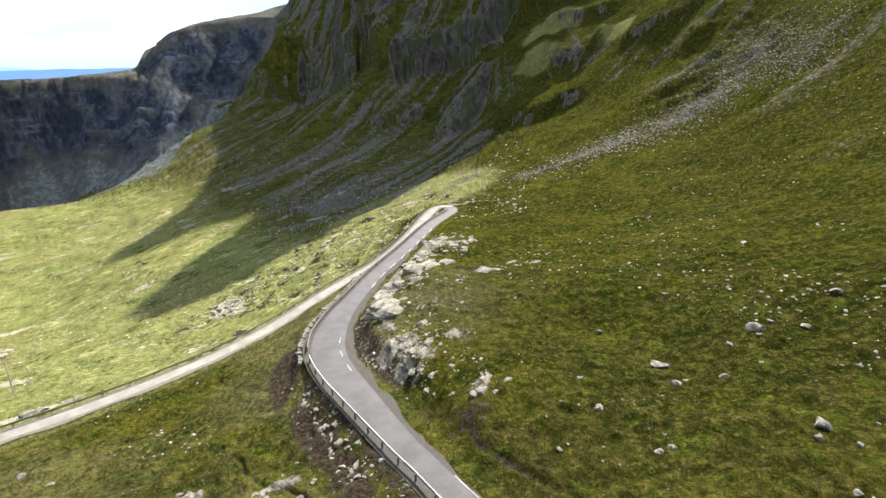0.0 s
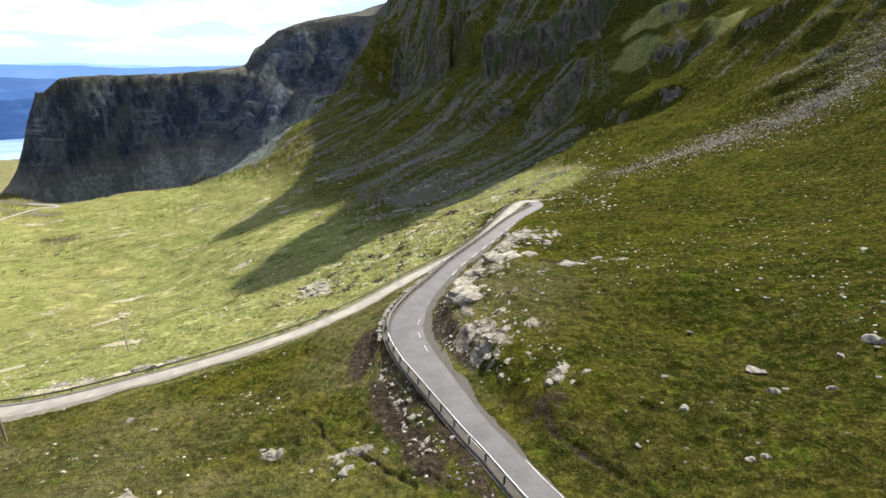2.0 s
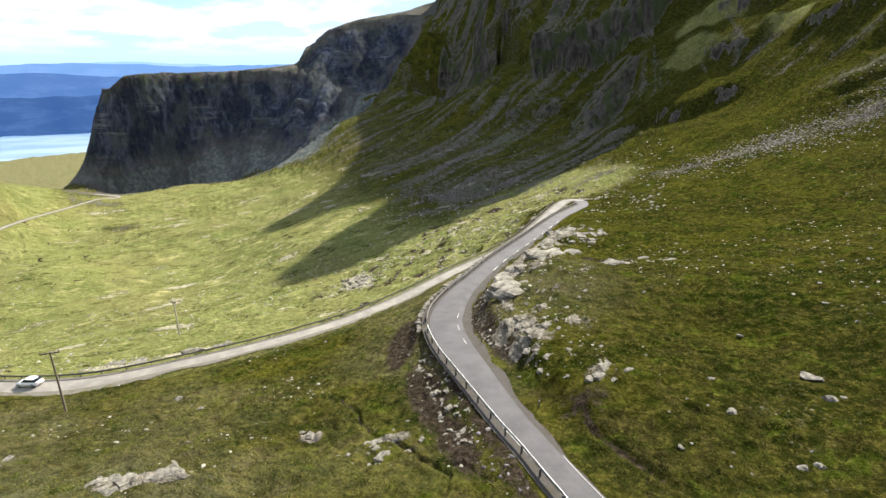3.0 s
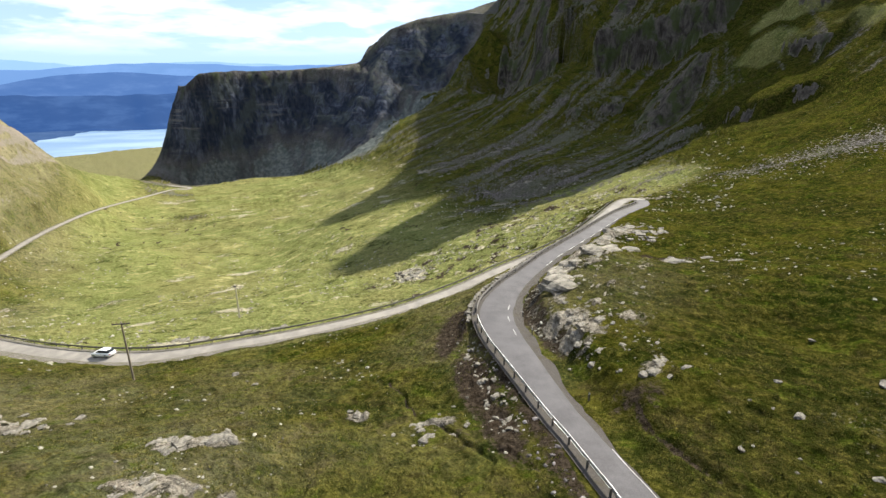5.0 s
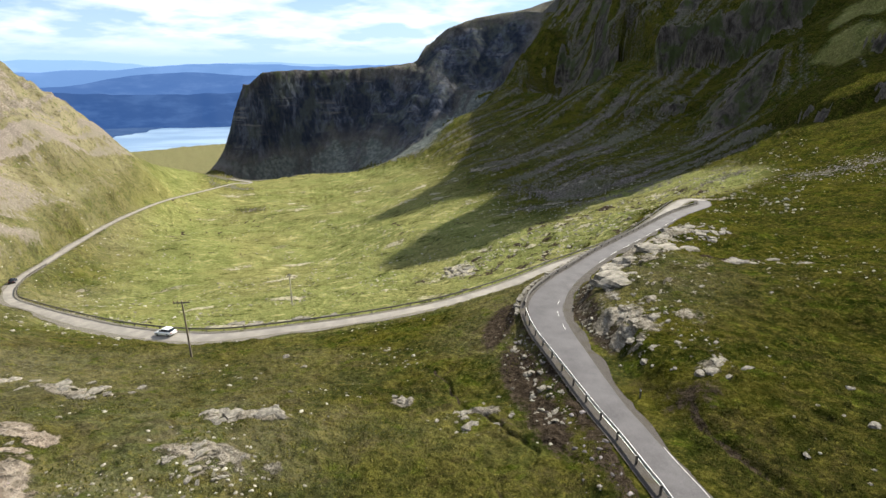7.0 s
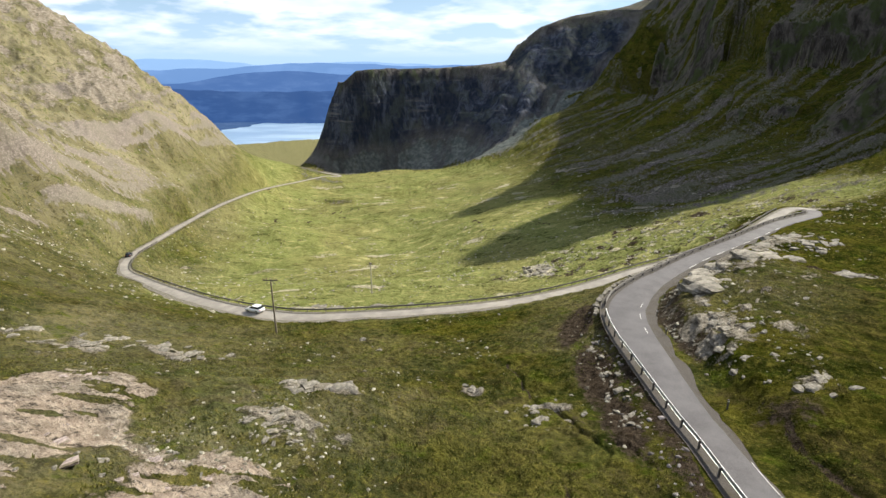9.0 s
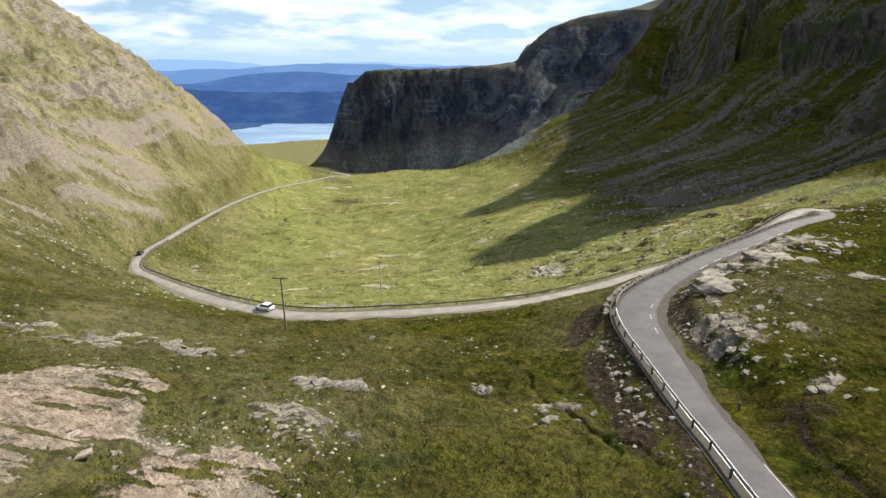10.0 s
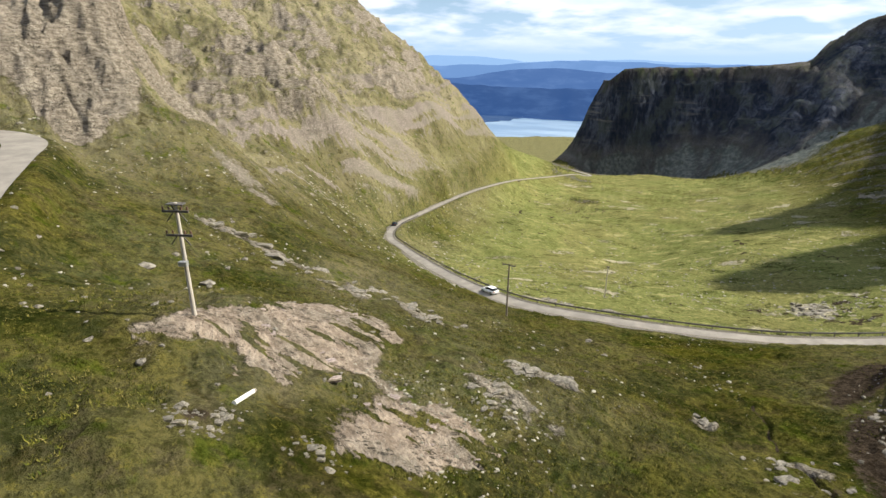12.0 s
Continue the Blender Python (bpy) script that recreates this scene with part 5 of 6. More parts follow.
outcrop("pale rock face above the roadside ditch", [(2.0, 46.2), (3.0, 47.8)], BLOCKS, 5, (0.2, 1.3), 10, 0.8)
outcrop("scattered rubble on the knoll above the road", [(-4, 63), (-2.2, 69), (-5, 80), (-2, 58), (0, 52)], BLOCKS, 6, (0.2, 0.9), 14, 2.6)
outcrop("pale flat rock in the grass behind the knoll", [(3.2, 88), (4.4, 87.4)], BLOCKS, 7, (1.0, 2.4), 6, 1.0)
outcrop("pale ridge of rock in the hollow below the road", [(-34.5, 23), (-32.5, 23.8), (-30.5, 24.8)], BLOCKS, 8, (0.7, 1.9), 7, 0.7)
outcrop("rubble and ledges in the hollow", [(-28, 16.5), (-29.5, 17.6), (-17.5, 36.5), (-15.5, 34.5)], BLOCKS, 9, (0.2, 0.95), 14, 1.1)
outcrop("pink bedrock slabs with turf between", [(-44, 6), (-38, 2), (-33, 1), (-42, 11), (-30, 4)], PINK_BLOCKS, 10, (0.3, 1.1), 6, 2.2)
outcrop("pink bedrock slab in the turf", [(-27, 8.2), (-25, 9), (-23.4, 10), (-26, 6.8)], PINK_BLOCKS, 11, (0.3, 0.9), 5, 1.5)
outcrop("grey ledges on the bank above the valley road", [(-57, 22), (-61, 17), (-53, 24), (-66, 20)], BLOCKS, 12, (0.7, 1.9), 8, 1.6)
outcrop("pale slabs beyond the valley road", [(-84, 64), (-80, 67.5), (-73, 73), (-69, 76.5)], BLOCKS, 13, (0.9, 2.4), 6, 1.3)
outcrop("pale broken rock on the valley bank", [(-66, 132), (-69, 136), (-71, 140), (-64, 128)], BLOCKS, 14, (1.0, 2.6), 10, 2.2)
outcrop("grey ledges on the shoulder of the moor", [(-79, 0), (-76, 4), (-72, 8), (-68, 11.5)], BLOCKS, 15, (0.3, 2.0), 14, 1.8)
outcrop("tumbled stones around a hole in the turf", [(-22.9, -3.8), (-21.4, -3.8), (-21.3, -2.8), (-22.5, -1.8), (-22.1, -2.4)], BLOCKS, 16, (0.12, 0.55), 16, 0.5)
outcrop("small heap of pale stones in dark turf", [(-20.3, 1.6), (-19.7, 2.4)], BLOCKS, 18, (0.12, 0.6), 16, 0.5)
outcrop("stone rubble on the fill below the road", [(-13.5, 46), (-15.8, 49.5), (-11.5, 42.5), (-9, 39), (-18, 53)], BLOCKS, 17, (0.25, 0.9), 16, 1.0)


def heights(x, y):
    return np.array([ground_height(a, b) for a, b in zip(x, y)])


def strewn(name, label, category, material, base_v, base_f, x, y, size, squash, sink, seed):
    """Many small lumps too small to count, as one mesh."""
    rs = np.random.RandomState(seed)
    n = len(x)
    z = heights(x, y)
    v = np.array(base_v, float)
    f = np.array(base_f, int)
    jig = 1 + rs.uniform(-0.32, 0.32, (n, len(v), 1))
    a = rs.uniform(0, 6.283, n)
    p = v[None] * jig * size[:, None, None]
    p[:, :, 2] *= squash
    c, s = np.cos(a)[:, None], np.sin(a)[:, None]
    q = np.stack([p[:, :, 0] * c - p[:, :, 1] * s * 0.75 + x[:, None], p[:, :, 0] * s + p[:, :, 1] * c * 0.75 + y[:, None], p[:, :, 2] + (z - sink * size)[:, None]], -1)
    faces = (f[None] + (np.arange(n) * len(v))[:, None, None]).reshape(-1, 3)
    mesh = bpy.data.meshes.new(name)
    mesh.from_pydata(q.reshape(-1, 3).tolist(), [], faces.tolist())
    mesh.materials.append(material)
    return tagged(new(name, mesh), label, category, kind="stuff")


GOLD = (1 + 5 ** 0.5) / 2
ICO_V = [(-1, GOLD, 0), (1, GOLD, 0), (-1, -GOLD, 0), (1, -GOLD, 0), (0, -1, GOLD), (0, 1, GOLD), (0, -1, -GOLD), (0, 1, -GOLD), (GOLD, 0, -1), (GOLD, 0, 1), (-GOLD, 0, -1), (-GOLD, 0, 1)]
ICO_V = [(a / 3.8, b / 3.8, c / 3.8) for a, b, c in ICO_V]
ICO_F = [(0, 11, 5), (0, 5, 1), (0, 1, 7), (0, 7, 10), (0, 10, 11), (1, 5, 9), (5, 11, 4), (11, 10, 2), (10, 7, 6), (7, 1, 8),
         (3, 9, 4), (3, 4, 2), (3, 2, 6), (3, 6, 8), (3, 8, 9), (4, 9, 5), (2, 4, 11), (6, 2, 10), (8, 6, 7), (9, 8, 1)]


def scatter_places(n, near, far, seed, wave, low, low_a=-46, high_a=110):
    rs = np.random.RandomState(seed)
    a = np.radians(rs.uniform(low_a, high_a, n * 3))
    d = np.exp(rs.uniform(math.log(near), math.log(far), n * 3))
    x, y = HUB[0] - np.sin(a) * d, HUB[1] + np.cos(a) * d
    ok = fbm(x, y, wave, 3, seed) > low
    for line in (UPPER_LINE, LOWER_LINE):
        ok &= line_distance(x, y, line)[0] > 3.2
    x, y = x[ok][:n], y[ok][:n]
    return x, y, rs


def pebble_material(name, dark, light):
    s = Shader(name, 0.9, specular=0.2)
    c = s.mix(s.island(), dark, light)
    c = s.mix(s.ramp(s.noise(5, 4), 0.5, 0.7, 0, 0.5), c, (0.12, 0.11, 0.09))
    return s.done(c)


PEBBLE = pebble_material("loose_stone", (0.110, 0.098, 0.074), (0.36, 0.335, 0.27))
SCREE_STONE = pebble_material("scree_stone", (0.070, 0.060, 0.058), (0.30, 0.265, 0.255))
x, y, rs = scatter_places(3600, 24, 190, 401, 10, 0.28)
keep = rs.rand(len(x)) < np.clip((np.hypot(x, y) - 22) / 70, 0.08, 1)
x, y = x[keep], y[keep]
strewn("stones", "many small pale stones strewn through the grass", "stones", PEBBLE, ICO_V, ICO_F, x, y, 0.08 + 0.55 * rs.rand(len(x)) ** 3.5 + 0.0012 * np.hypot(x, y), 0.6, 0.05, 1)
x, y, rs = scatter_places(3200, 120, 430, 411, 30, -0.1, 5, 80)
strewn("valley_stones", "scattered pale rocks on the valley pasture", "stones", PEBBLE, ICO_V, ICO_F, x, y, 0.4 + 1.0 * rs.rand(len(x)) ** 3, 0.5, 0.05, 2)
x, y, rs = scatter_places(1500, 95, 380, 421, 26, 0.0, 62, 104)
strewn("hill_stones", "pale rocks strewn over the left hillside", "stones", PEBBLE, ICO_V, ICO_F, x, y, 0.25 + 0.8 * rs.rand(len(x)) ** 3, 0.5, 0.12, 5)
x, y, rs = scatter_places(1100, 60, 260, 431, 18, 0.1, -46, -4)
strewn("slope_stones", "pale stones strewn over the steep grassy slope", "stones", PEBBLE, ICO_V, ICO_F, x, y, 0.12 + 0.7 * rs.rand(len(x)) ** 3.5, 0.5, 0.08, 6)
x, y, rs = scatter_places(900, 130, 270, 441, 18, 0.0, -6, 24)
strewn("fan_stones", "rough stones on the fan above the hairpin", "stones", PEBBLE, ICO_V, ICO_F, x, y, 0.3 + 1.3 * rs.rand(len(x)) ** 3, 0.6, 0.05, 7)
rs = np.random.RandomState(481)
x, y = np.concatenate([-68 + 4 * rs.randn(260), -83 + 5 * rs.randn(120)]), np.concatenate([135 + 8 * rs.randn(260), 66 + 3 * rs.randn(120)])
ok = np.array([clear_of_roads(a, c, 3.2) for a, c in zip(x, y)])
x, y = x[ok], y[ok]
strewn("bank_stones", "pale broken stones on the bank of the valley", "stones", PEBBLE, ICO_V, ICO_F, x, y, 0.15 + 0.9 * rs.rand(len(x)) ** 2.5, 0.6, 0.06, 11)
rs = np.random.RandomState(471)
x, y = np.concatenate([-26.5 + 3.4 * rs.randn(260), -29.5 + 2.0 * rs.randn(120), -19.5 + 3.0 * rs.randn(140)]), np.concatenate([17 + 2.6 * rs.randn(260), 9.5 + 1.8 * rs.randn(120), 10 + 3.5 * rs.randn(140)])
strewn("hollow_stones", "small pale stones among tufts in the hollow", "stones", PEBBLE, ICO_V, ICO_F, x, y, 0.06 + 0.42 * rs.rand(len(x)) ** 2.5, 0.6, 0.06, 10)
rs = np.random.RandomState(461)
s_at, off = rs.uniform(36, 118, 1100), 3.3 + 9.5 * rs.rand(1100) ** 1.4
px = np.array([(UPPER_LINE[int(s)], UPPER_LINE[int(s) + 1]) for s in s_at])
way = px[:, 1, :2] - px[:, 0, :2]
x, y = px[:, 0, 0] + way[:, 1] * off, px[:, 0, 1] - way[:, 0] * off
ok = fbm(x, y, 6, 3, 463) > -0.1
x, y = x[ok], y[ok]
strewn("knoll_rubble", "broken pale rock strewn down the rough face of the knoll", "rubble", PEBBLE, ICO_V, ICO_F, x, y, 0.10 + 0.8 * rs.rand(len(x)) ** 3.5, 0.5, 0.06, 9)
rs = np.random.RandomState(451)
s_at, off = rs.uniform(6, 62, 240), -(3.0 + 3.0 * rs.rand(240) ** 1.2)
px = np.array([(UPPER_LINE[int(s)], UPPER_LINE[int(s) + 1]) for s in s_at])
way = px[:, 1, :2] - px[:, 0, :2]
strewn("fill_stones", "rough stones tipped on the bank below the road", "stones", SCREE_STONE, ICO_V, ICO_F, px[:, 0, 0] + way[:, 1] * off, px[:, 0, 1] - way[:, 0] * off, 0.07 + 0.6 * rs.rand(240) ** 3.0, 0.65, 0.05, 8)
sx, sy = [], []
for cx, cy, rx, ry, turn, s in SCREES[:5]:
    n = int(7.0 * rx * ry)
    u, v = rs.randn(n) * rx * 0.6, rs.randn(n) * ry * 0.7
    c, w = math.cos(radians(turn)), math.sin(radians(turn))
    sx.append(cx + u * c - v * w)
    sy.append(cy + u * w + v * c)
x, y = np.concatenate(sx), np.concatenate(sy)
strewn("scree_stones", "grey scree of broken stones on the slope", "scree", SCREE_STONE, ICO_V, ICO_F, x, y, 0.22 + 0.85 * rs.rand(len(x)) ** 3, 0.55, 0.10, 4)


def blade_material():
    s = Shader("tussock_blades", 0.9, specular=0.1)
    v = s.island()
    c = s.mix(s.ramp(v, 0.0, 0.6), (0.034, 0.046, 0.006), (0.095, 0.092, 0.014))
    return s.done(s.mix(s.ramp(v, 0.6, 1.0), c, (0.190, 0.160, 0.052)))


def tussocks(name, label, n, near, far, seed, tall):
    """Clumps of coarse grass, six bent blades each, too many to count."""
    x, y, rs = scatter_places(n, near, far, seed, 7, -0.15)
    ok = np.array([ground_height(a, b, GRID_ROCK) < 0.35 for a, b in zip(x, y)])
    x, y = x[ok], y[ok]
    z, n = heights(x, y), len(x)
    turn = rs.uniform(0, 6.283, (n, 1)) + np.arange(6)[None] * 1.047 + rs.uniform(-0.4, 0.4, (n, 6))
    size = tall * (0.45 + 0.9 * rs.rand(n, 1) ** 2) * rs.uniform(0.7, 1.2, (n, 6))
    cx, cy = np.cos(turn), np.sin(turn)
    root, reach = 0.10 * size, 0.75 * size
    px, py, pz = x[:, None], y[:, None], z[:, None]
    a = np.stack([px + cx * root - cy * 0.20 * size, py + cy * root + cx * 0.20 * size, pz - 0.05 + 0 * size], -1)
    b = np.stack([px + cx * root + cy * 0.20 * size, py + cy * root - cx * 0.20 * size, pz - 0.05 + 0 * size], -1)
    c = np.stack([px + cx * reach, py + cy * reach, pz + size * rs.uniform(0.45, 0.9, (n, 6))], -1)
    verts = np.stack([a, b, c], 2).reshape(-1, 3)
    mesh = bpy.data.meshes.new(name)
    mesh.from_pydata(verts.tolist(), [], np.arange(len(verts)).reshape(-1, 3).tolist())
    mesh.materials.append(blade_material())
    tagged(new(name, mesh), label, "grass", kind="stuff")


tussocks("grass_tussocks", "clumps of coarse olive and straw moor grass", 30000, 21, 110, 491, 0.19)


# ---- roadside ----
def along(line, s, offset=0.0):
    """The place, heading and height at s steps along a road, offset to its right."""
    i = int(min(max(s, 0), len(line) - 2))
    p, q = line[i], line[i + 1]
    t = (q - p)[:2] / np.linalg.norm((q - p)[:2])
    p = p + (q - p) * (s - i)
    return p[0] + t[1] * offset, p[1] - t[0] * offset, p[2], math.degrees(math.atan2(t[1], t[0]))


def box(bm, sx, sy, sz, m=Matrix()):
    return bmesh.ops.create_cube(bm, size=1, matrix=m @ Matrix.Diagonal((sx, sy, sz, 1)))["verts"]


def crash_barrier(line, first, last, offset, spacing, face, label, steel):
    """A corrugated steel rail on posts beside a road."""
    base = new("crash_barrier")
    tagged(base, label, "barrier", group="crash barriers")
    profile = [(0.0, 0.74), (0.045, 0.72), (0.085, 0.68), (0.085, 0.64), (0.015, 0.60), (0.015, 0.56), (0.085, 0.52), (0.085, 0.48), (0.0, 0.43), (-0.02, 0.43), (-0.02, 0.74)]
    bm = bmesh.new()
    last_ring = None
    for s in np.arange(first, last, 1.0):
        o = offset(s) if callable(offset) else offset
        x, y, z, h = along(line, s, o)
        side = Vector((math.sin(radians(h)), -math.cos(radians(h)), 0)) * face
        ring = [bm.verts.new(Vector((x, y, z + b)) + side * a) for a, b in profile]
        if last_ring:
            for k in range(len(ring)):
                bm.faces.new((last_ring[k], last_ring[(k + 1) % len(ring)], ring[(k + 1) % len(ring)], ring[k]))
        last_ring = ring
    bmesh.ops.recalc_face_normals(bm, faces=bm.faces)
    part("rail", bm, steel, base)
    bm = bmesh.new()
    box(bm, 0.06, 0.12, 1.35, pose(0, 0, 0.02))
    box(bm, 0.12, 0.02, 1.35, pose(0, 0.06, 0.02))
    box(bm, 0.12, 0.02, 1.35, pose(0, -0.06, 0.02))
    mould = None
    for s in np.arange(first + 0.5, last - 0.5, spacing):
        o = offset(s) if callable(offset) else offset
        x, y, z, h = along(line, s, o - face * 0.13)
        if mould is None:
            post = part("post", bm, DARK_STEEL, base)
            mould = post.data
        else:
            post = new("post", mould)
            post.parent = base
        post.matrix_world = pose(x, y, z, 0, 0, h)


def upper_offset(s):
    return float(upper_left(s)) - 0.34


crash_barrier(UPPER_LINE, 0, 57, upper_offset, 3.2, 1, "grey steel crash barrier on posts along the upper road", ZINC)
crash_barrier(UPPER_LINE, 58, 158, upper_offset, 3.2, 1, "weathered steel crash barrier below the hairpin", DARK_STEEL)
# this rail is coloured dark for its shaded face
crash_barrier(LOWER_LINE, 8, 225, 2.15, 3.4, -1, "backlit dark steel crash barrier along the valley road", DARK_STEEL)


def kerb_wall():
    """A low rough stone edge below the bend, outside the barrier."""
    base = new("stone_edging")
    tagged(base, "low edging of rough pale stones outside the road bend", "edging")
    r = random.Random(8)
    for s in np.arange(56, 92, 0.9):
        x, y, z, h = along(UPPER_LINE, float(s), upper_offset(float(s)) - 1.2 + r.uniform(-0.15, 0.15))
        st = new("stone", r.choice(BLOCKS))
        st.parent = base
        k = r.uniform(0.45, 0.85)
        st.matrix_world = pose(x, y, z - 0.25, r.uniform(-8, 8), r.uniform(-8, 8), h + r.uniform(-25, 25)) @ Matrix.Diagonal((k * 1.3, k, k, 1))


kerb_wall()


def cylinder(bm, r1, r2, depth, m=Matrix(), segments=12):
    return bmesh.ops.create_cone(bm, cap_ends=True, segments=segments, radius1=r1, radius2=r2, depth=depth, matrix=m)["verts"]


def marker_post(x, y):
    base = new("marker_post")
    tagged(base, "short dark roadside marker post on the verge", "post", group="marker posts")
    base.matrix_world = pose(x, y, ground_height(x, y), 3, -2, 20)
    bm = bmesh.new()
    box(bm, 0.12, 0.09, 1.05, pose(0, 0, 0.45))
    bmesh.ops.bevel(bm, geom=bm.edges[:], offset=0.012, segments=1)
    part("shaft", bm, DARK_STEEL, base)
    bm = bmesh.new()
    box(bm, 0.125, 0.012, 0.14, pose(0, -0.051, 0.82))
    part("reflector", bm, PAINT, base, "small pale reflector")


for s, o in ((57, 2.9), (73, 3.4), (33, 2.4), (66, 3.3), (50, 2.5)):
    px, py, _, _ = along(UPPER_LINE, s, o)
    marker_post(px, py)


def power_pole(x, y, height, wood, label, turn, arms, lean=0.0):
    """A wooden line pole with cross-arms and insulators."""
    base = new("power_pole")
    tagged(base, label, "pole", group="power poles")
    base.matrix_world = pose(x, y, ground_height(x, y) - 0.3, lean, 0, turn)
    bm = bmesh.new()
    cylinder(bm, 0.15, 0.10, height + 0.3, pose(0, 0, (height + 0.3) / 2), 14)
    part("shaft", bm, wood, base)
    for z, w in arms:
        bm = bmesh.new()
        box(bm, w, 0.11, 0.13, pose(0, -0.16, z))
        box(bm, 0.05, 0.05, 0.85, pose(w * 0.22, -0.12, z - 0.3, 0, -38, 0))
        box(bm, 0.05, 0.05, 0.85, pose(-w * 0.22, -0.12, z - 0.3, 0, 38, 0))
        arm = part("crossarm", bm, DARK_STEEL, base)
        for k in (-0.46, -0.23, 0.23, 0.46):
            bm = bmesh.new()
            cylinder(bm, 0.03, 0.03, 0.12, pose(w * k, -0.16, z + 0.12), 8)
            cylinder(bm, 0.08, 0.05, 0.10, pose(w * k, -0.16, z + 0.2), 10)
            cylinder(bm, 0.06, 0.03, 0.08, pose(w * k, -0.16, z + 0.28), 10)
            part("insulator", bm, CERAMIC, arm, "brown ceramic insulator")
    return base


CERAMIC = plain_material("brown_ceramic", (0.10, 0.05, 0.03), 0.3, worn=(0.2, 0.18, 0.16))
power_pole(-63.3, 40.7, 9.0, POLE_WOOD, "dark wooden power pole with a single cross-arm", 35, [(9.05, 2.2)])
power_pole(-92, 88.5, 8.6, PALE_WOOD, "bleached wooden pole standing on the valley pasture", 35, [(8.7, 0.9)])
near_pole = power_pole(-33.1, -2.7, 7.5, PALE_WOOD, "bleached power pole with two cross-arms on pink rock", 62, [(7.3, 1.6), (5.8, 1.6)], 1.5)
bm = bmesh.new()
box(bm, 1.0, 0.5, 0.06, pose(0, 0, 7.72))
box(bm, 0.08, 0.08, 0.5, pose(0.3, 0.1, 7.55, 0, 25, 0))
box(bm, 0.08, 0.08, 0.5, pose(-0.3, 0.1, 7.55, 0, -25, 0))
part("platform", bm, DARK_STEEL, near_pole, "small dark steel platform")
bm = bmesh.new()
box(bm, 0.5, 0.3, 0.28, pose(0, -0.25, 4.0))
part("switch_box", bm, ZINC, near_pole, "small grey switch box")

# a white-painted log left lying on the turf
fallen = new("fallen_post")
tagged(fallen, "white-painted round post lying on the turf beside stones", "post")
fallen.matrix_world = pose(-24.7, -0.7, ground_height(-24.7, -0.7) + 0.16, 0, 16, 145)
bm = bmesh.new()
cylinder(bm, 0.13, 0.12, 2.1, pose(0, 0, 0, 0, 90, 0), 14)
part("log", bm, PAINT, fallen)
bm = bmesh.new()
cylinder(bm, 0.135, 0.135, 0.12, pose(0.95, 0, 0, 0, 90, 0), 14)
part("end_band", bm, POLE_WOOD, fallen, "bare wooden end")


# ---- cars ----
GLASS = plain_material("tinted_glass", (0.015, 0.018, 0.022), 0.08, worn=(0.03, 0.03, 0.03), amount=0.2)
TYRE = plain_material("tyre_rubber", (0.015, 0.015, 0.015), 0.85)
LAMP_RED = plain_material("red_lamp", (0.35, 0.02, 0.02), 0.3, worn=(0.2, 0.01, 0.01))
LAMP_CLEAR = plain_material("clear_lamp", (0.6, 0.6, 0.62), 0.2, worn=(0.4, 0.4, 0.4))


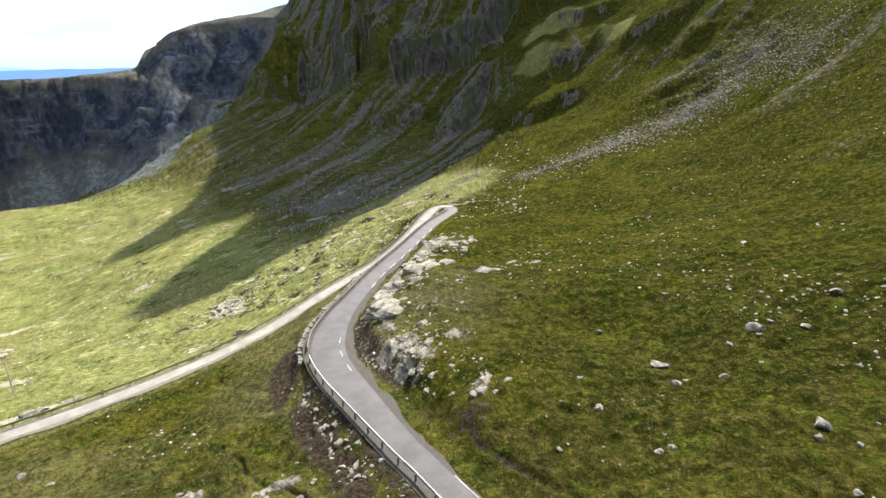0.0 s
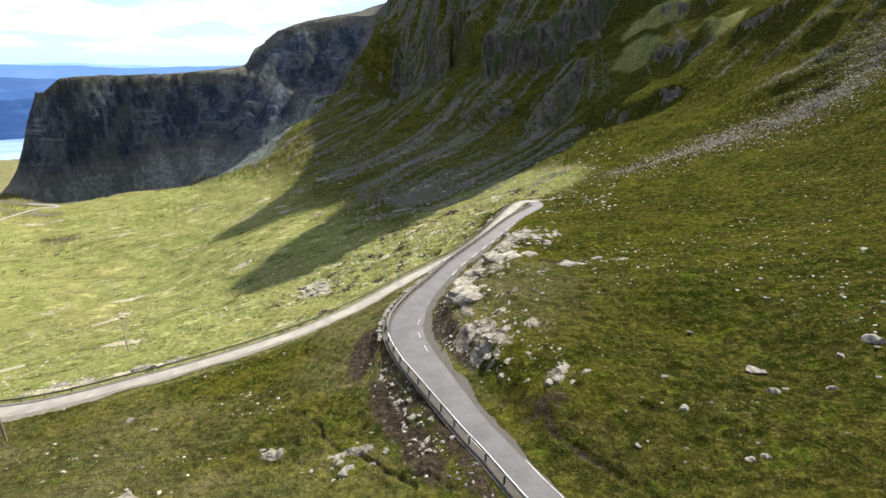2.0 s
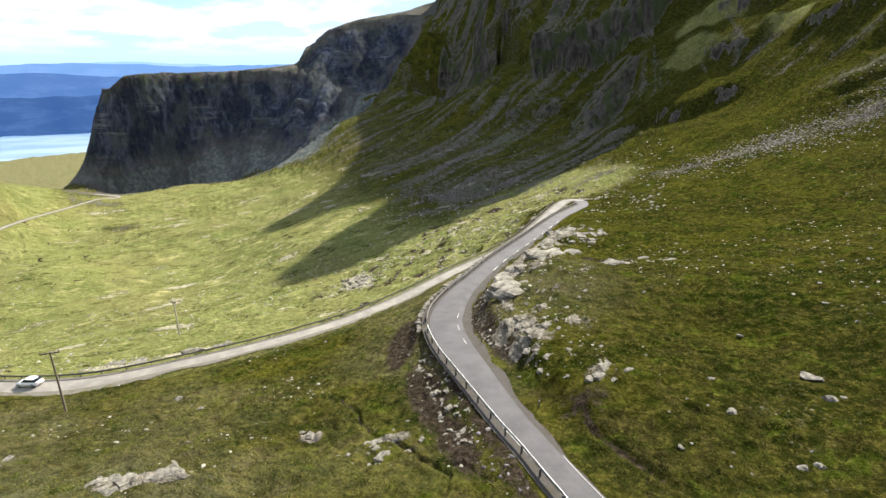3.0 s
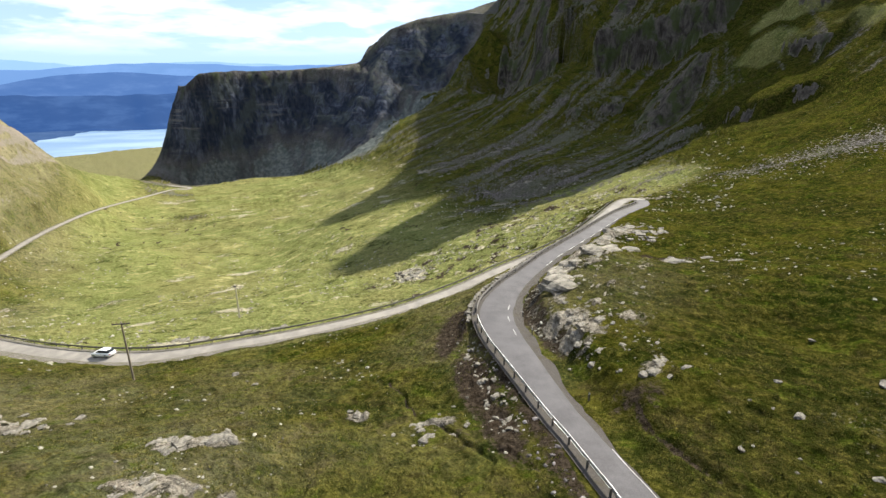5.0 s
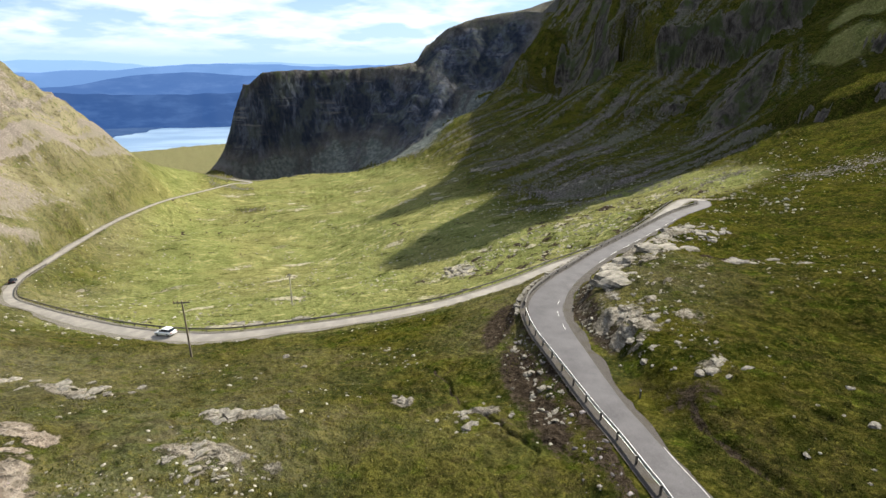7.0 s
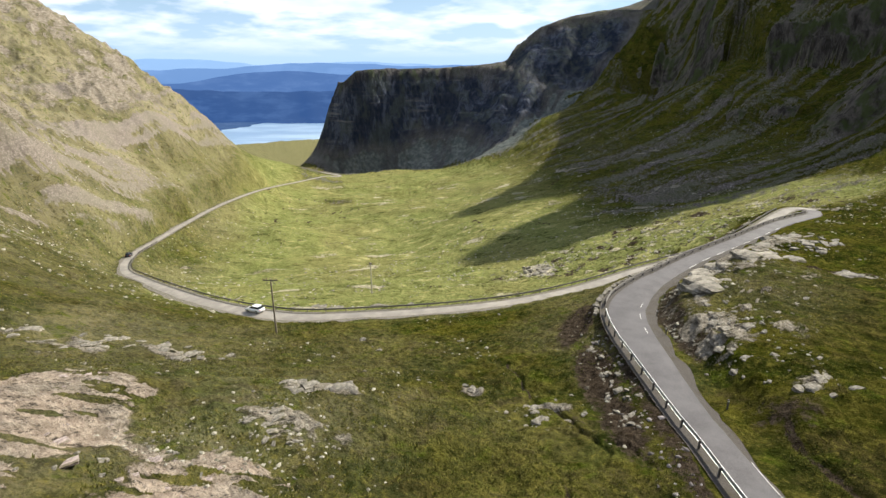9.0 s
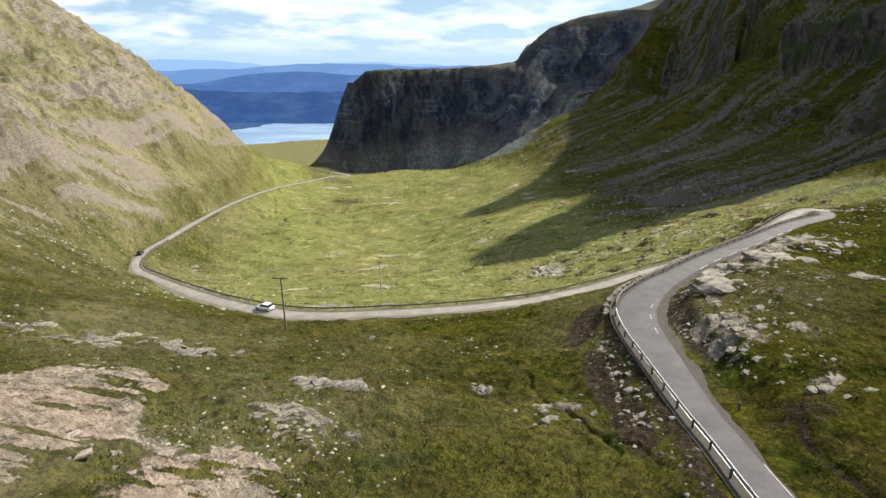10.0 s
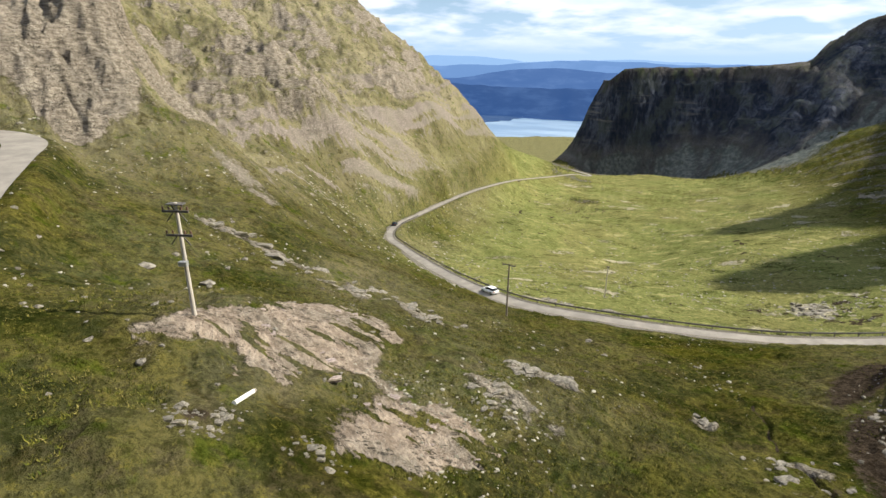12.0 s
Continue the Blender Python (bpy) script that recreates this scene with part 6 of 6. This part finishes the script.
def car(paint, label, length, width, height, m):
    base = new("car")
    tagged(base, label, "car", group="cars on the valley road")
    base.matrix_world = m
    L, W, H = length / 2, width / 2, height

    def loft(sections):
        bm = bmesh.new()
        last = None
        for x, half, low, high, tuck in sections:
            ring = [bm.verts.new(p) for p in ((x, -half * 0.94, low), (x, -half, low + (high - low) * 0.45), (x, -half * tuck, high), (x, half * tuck, high), (x, half, low + (high - low) * 0.45), (x, half * 0.94, low))]
            if last:
                for k in range(6):
                    bm.faces.new((last[k], last[(k + 1) % 6], ring[(k + 1) % 6], ring[k]))
            else:
                bm.faces.new(ring[::-1])
            last = ring
        bm.faces.new(last)
        bmesh.ops.recalc_face_normals(bm, faces=bm.faces)
        bmesh.ops.bevel(bm, geom=bm.edges[:], offset=0.035, segments=2, affect="EDGES")
        for f in bm.faces:
            f.smooth = True
        return bm

    part("body", loft([(-L, W * 0.82, 0.38, 0.80, 0.86), (-L + 0.12, W * 0.93, 0.26, 0.88, 0.88), (-L * 0.55, W, 0.22, 0.93, 0.90), (L * 0.3, W, 0.22, 0.92, 0.90),
                       (L * 0.72, W * 0.97, 0.23, 0.82, 0.88), (L - 0.1, W * 0.88, 0.28, 0.68, 0.84), (L, W * 0.76, 0.36, 0.60, 0.82)]), paint, base)
    part("glasshouse", loft([(-L * 0.90, W * 0.80, 0.86, 0.93, 0.92), (-L * 0.72, W * 0.84, 0.86, H - 0.12, 0.82), (-L * 0.1, W * 0.86, 0.86, H - 0.05, 0.80), (L * 0.14, W * 0.86, 0.86, H - 0.11, 0.80), (L * 0.46, W * 0.82, 0.86, 0.93, 0.90)]), GLASS, base, "dark tinted windows")
    part("roof", loft([(-L * 0.74, W * 0.69, H - 0.14, H - 0.08, 0.92), (-L * 0.4, W * 0.72, H - 0.09, H - 0.01, 0.9), (L * 0.0, W * 0.72, H - 0.08, H, 0.9), (L * 0.16, W * 0.69, H - 0.13, H - 0.07, 0.92)]), paint, base)
    for x in (-L * 0.60, L * 0.63):
        for side in (-1, 1):
            bm = bmesh.new()
            cylinder(bm, 0.32, 0.32, 0.21, pose(x, side * (W - 0.11), 0.32, 90, 0, 0), 20)
            bmesh.ops.bevel(bm, geom=bm.edges[:], offset=0.03, segments=2)
            wheel = part("wheel", bm, TYRE, base, "black tyre")
            bm = bmesh.new()
            cylinder(bm, 0.20, 0.20, 0.03, pose(x, side * (W - 0.0), 0.32, 90, 0, 0), 14)
            part("rim", bm, ZINC, wheel, "grey alloy rim")
    for side in (-1, 1):
        for name, x, z, mat, what in (("headlight", L - 0.13, 0.62, LAMP_CLEAR, "clear headlight"), ("tail_light", -L + 0.05, 0.72, LAMP_RED, "red tail light")):
            bm = bmesh.new()
            box(bm, 0.16, 0.34, 0.12, pose(x, side * W * 0.66, z, 0, 0, -side * 14 if x > 0 else side * 10))
            bmesh.ops.bevel(bm, geom=bm.edges[:], offset=0.03, segments=2)
            part(name, bm, mat, base, what)
        bm = bmesh.new()
        box(bm, 0.12, 0.2, 0.12, pose(L * 0.30, side * (W + 0.07), 0.98))
        bmesh.ops.bevel(bm, geom=bm.edges[:], offset=0.03, segments=2)
        part("mirror", bm, paint, base)
    return base


WHITE_PAINT = plain_material("white_car_paint", (0.78, 0.78, 0.78), 0.25, worn=(0.6, 0.6, 0.6), amount=0.15)
BLACK_PAINT = plain_material("black_car_paint", (0.03, 0.03, 0.035), 0.25, worn=(0.06, 0.06, 0.06), amount=0.15)


def park(s, offset):
    x, y, z, h = along(LOWER_LINE, s, offset)
    q = along(LOWER_LINE, s + 2, offset)
    p = along(LOWER_LINE, s - 2, offset)
    return pose(x, y, z - 0.01, 0, math.degrees(math.atan2(p[2] - q[2], math.hypot(q[0] - p[0], q[1] - p[1]))), h)


NEAR_S = int(np.argmin(np.hypot(LOWER_LINE[:, 0] + 88.9, LOWER_LINE[:, 1] - 53.2)))
FAR_S = int(np.argmin(np.hypot(LOWER_LINE[:, 0] + 185.8, LOWER_LINE[:, 1] - 66.5)))
car(WHITE_PAINT, "white saloon car standing on the valley road", 4.5, 1.8, 1.45, park(NEAR_S, 0.3))
car(BLACK_PAINT, "small black car far down the valley road", 4.0, 1.7, 1.48, park(FAR_S, -0.2))
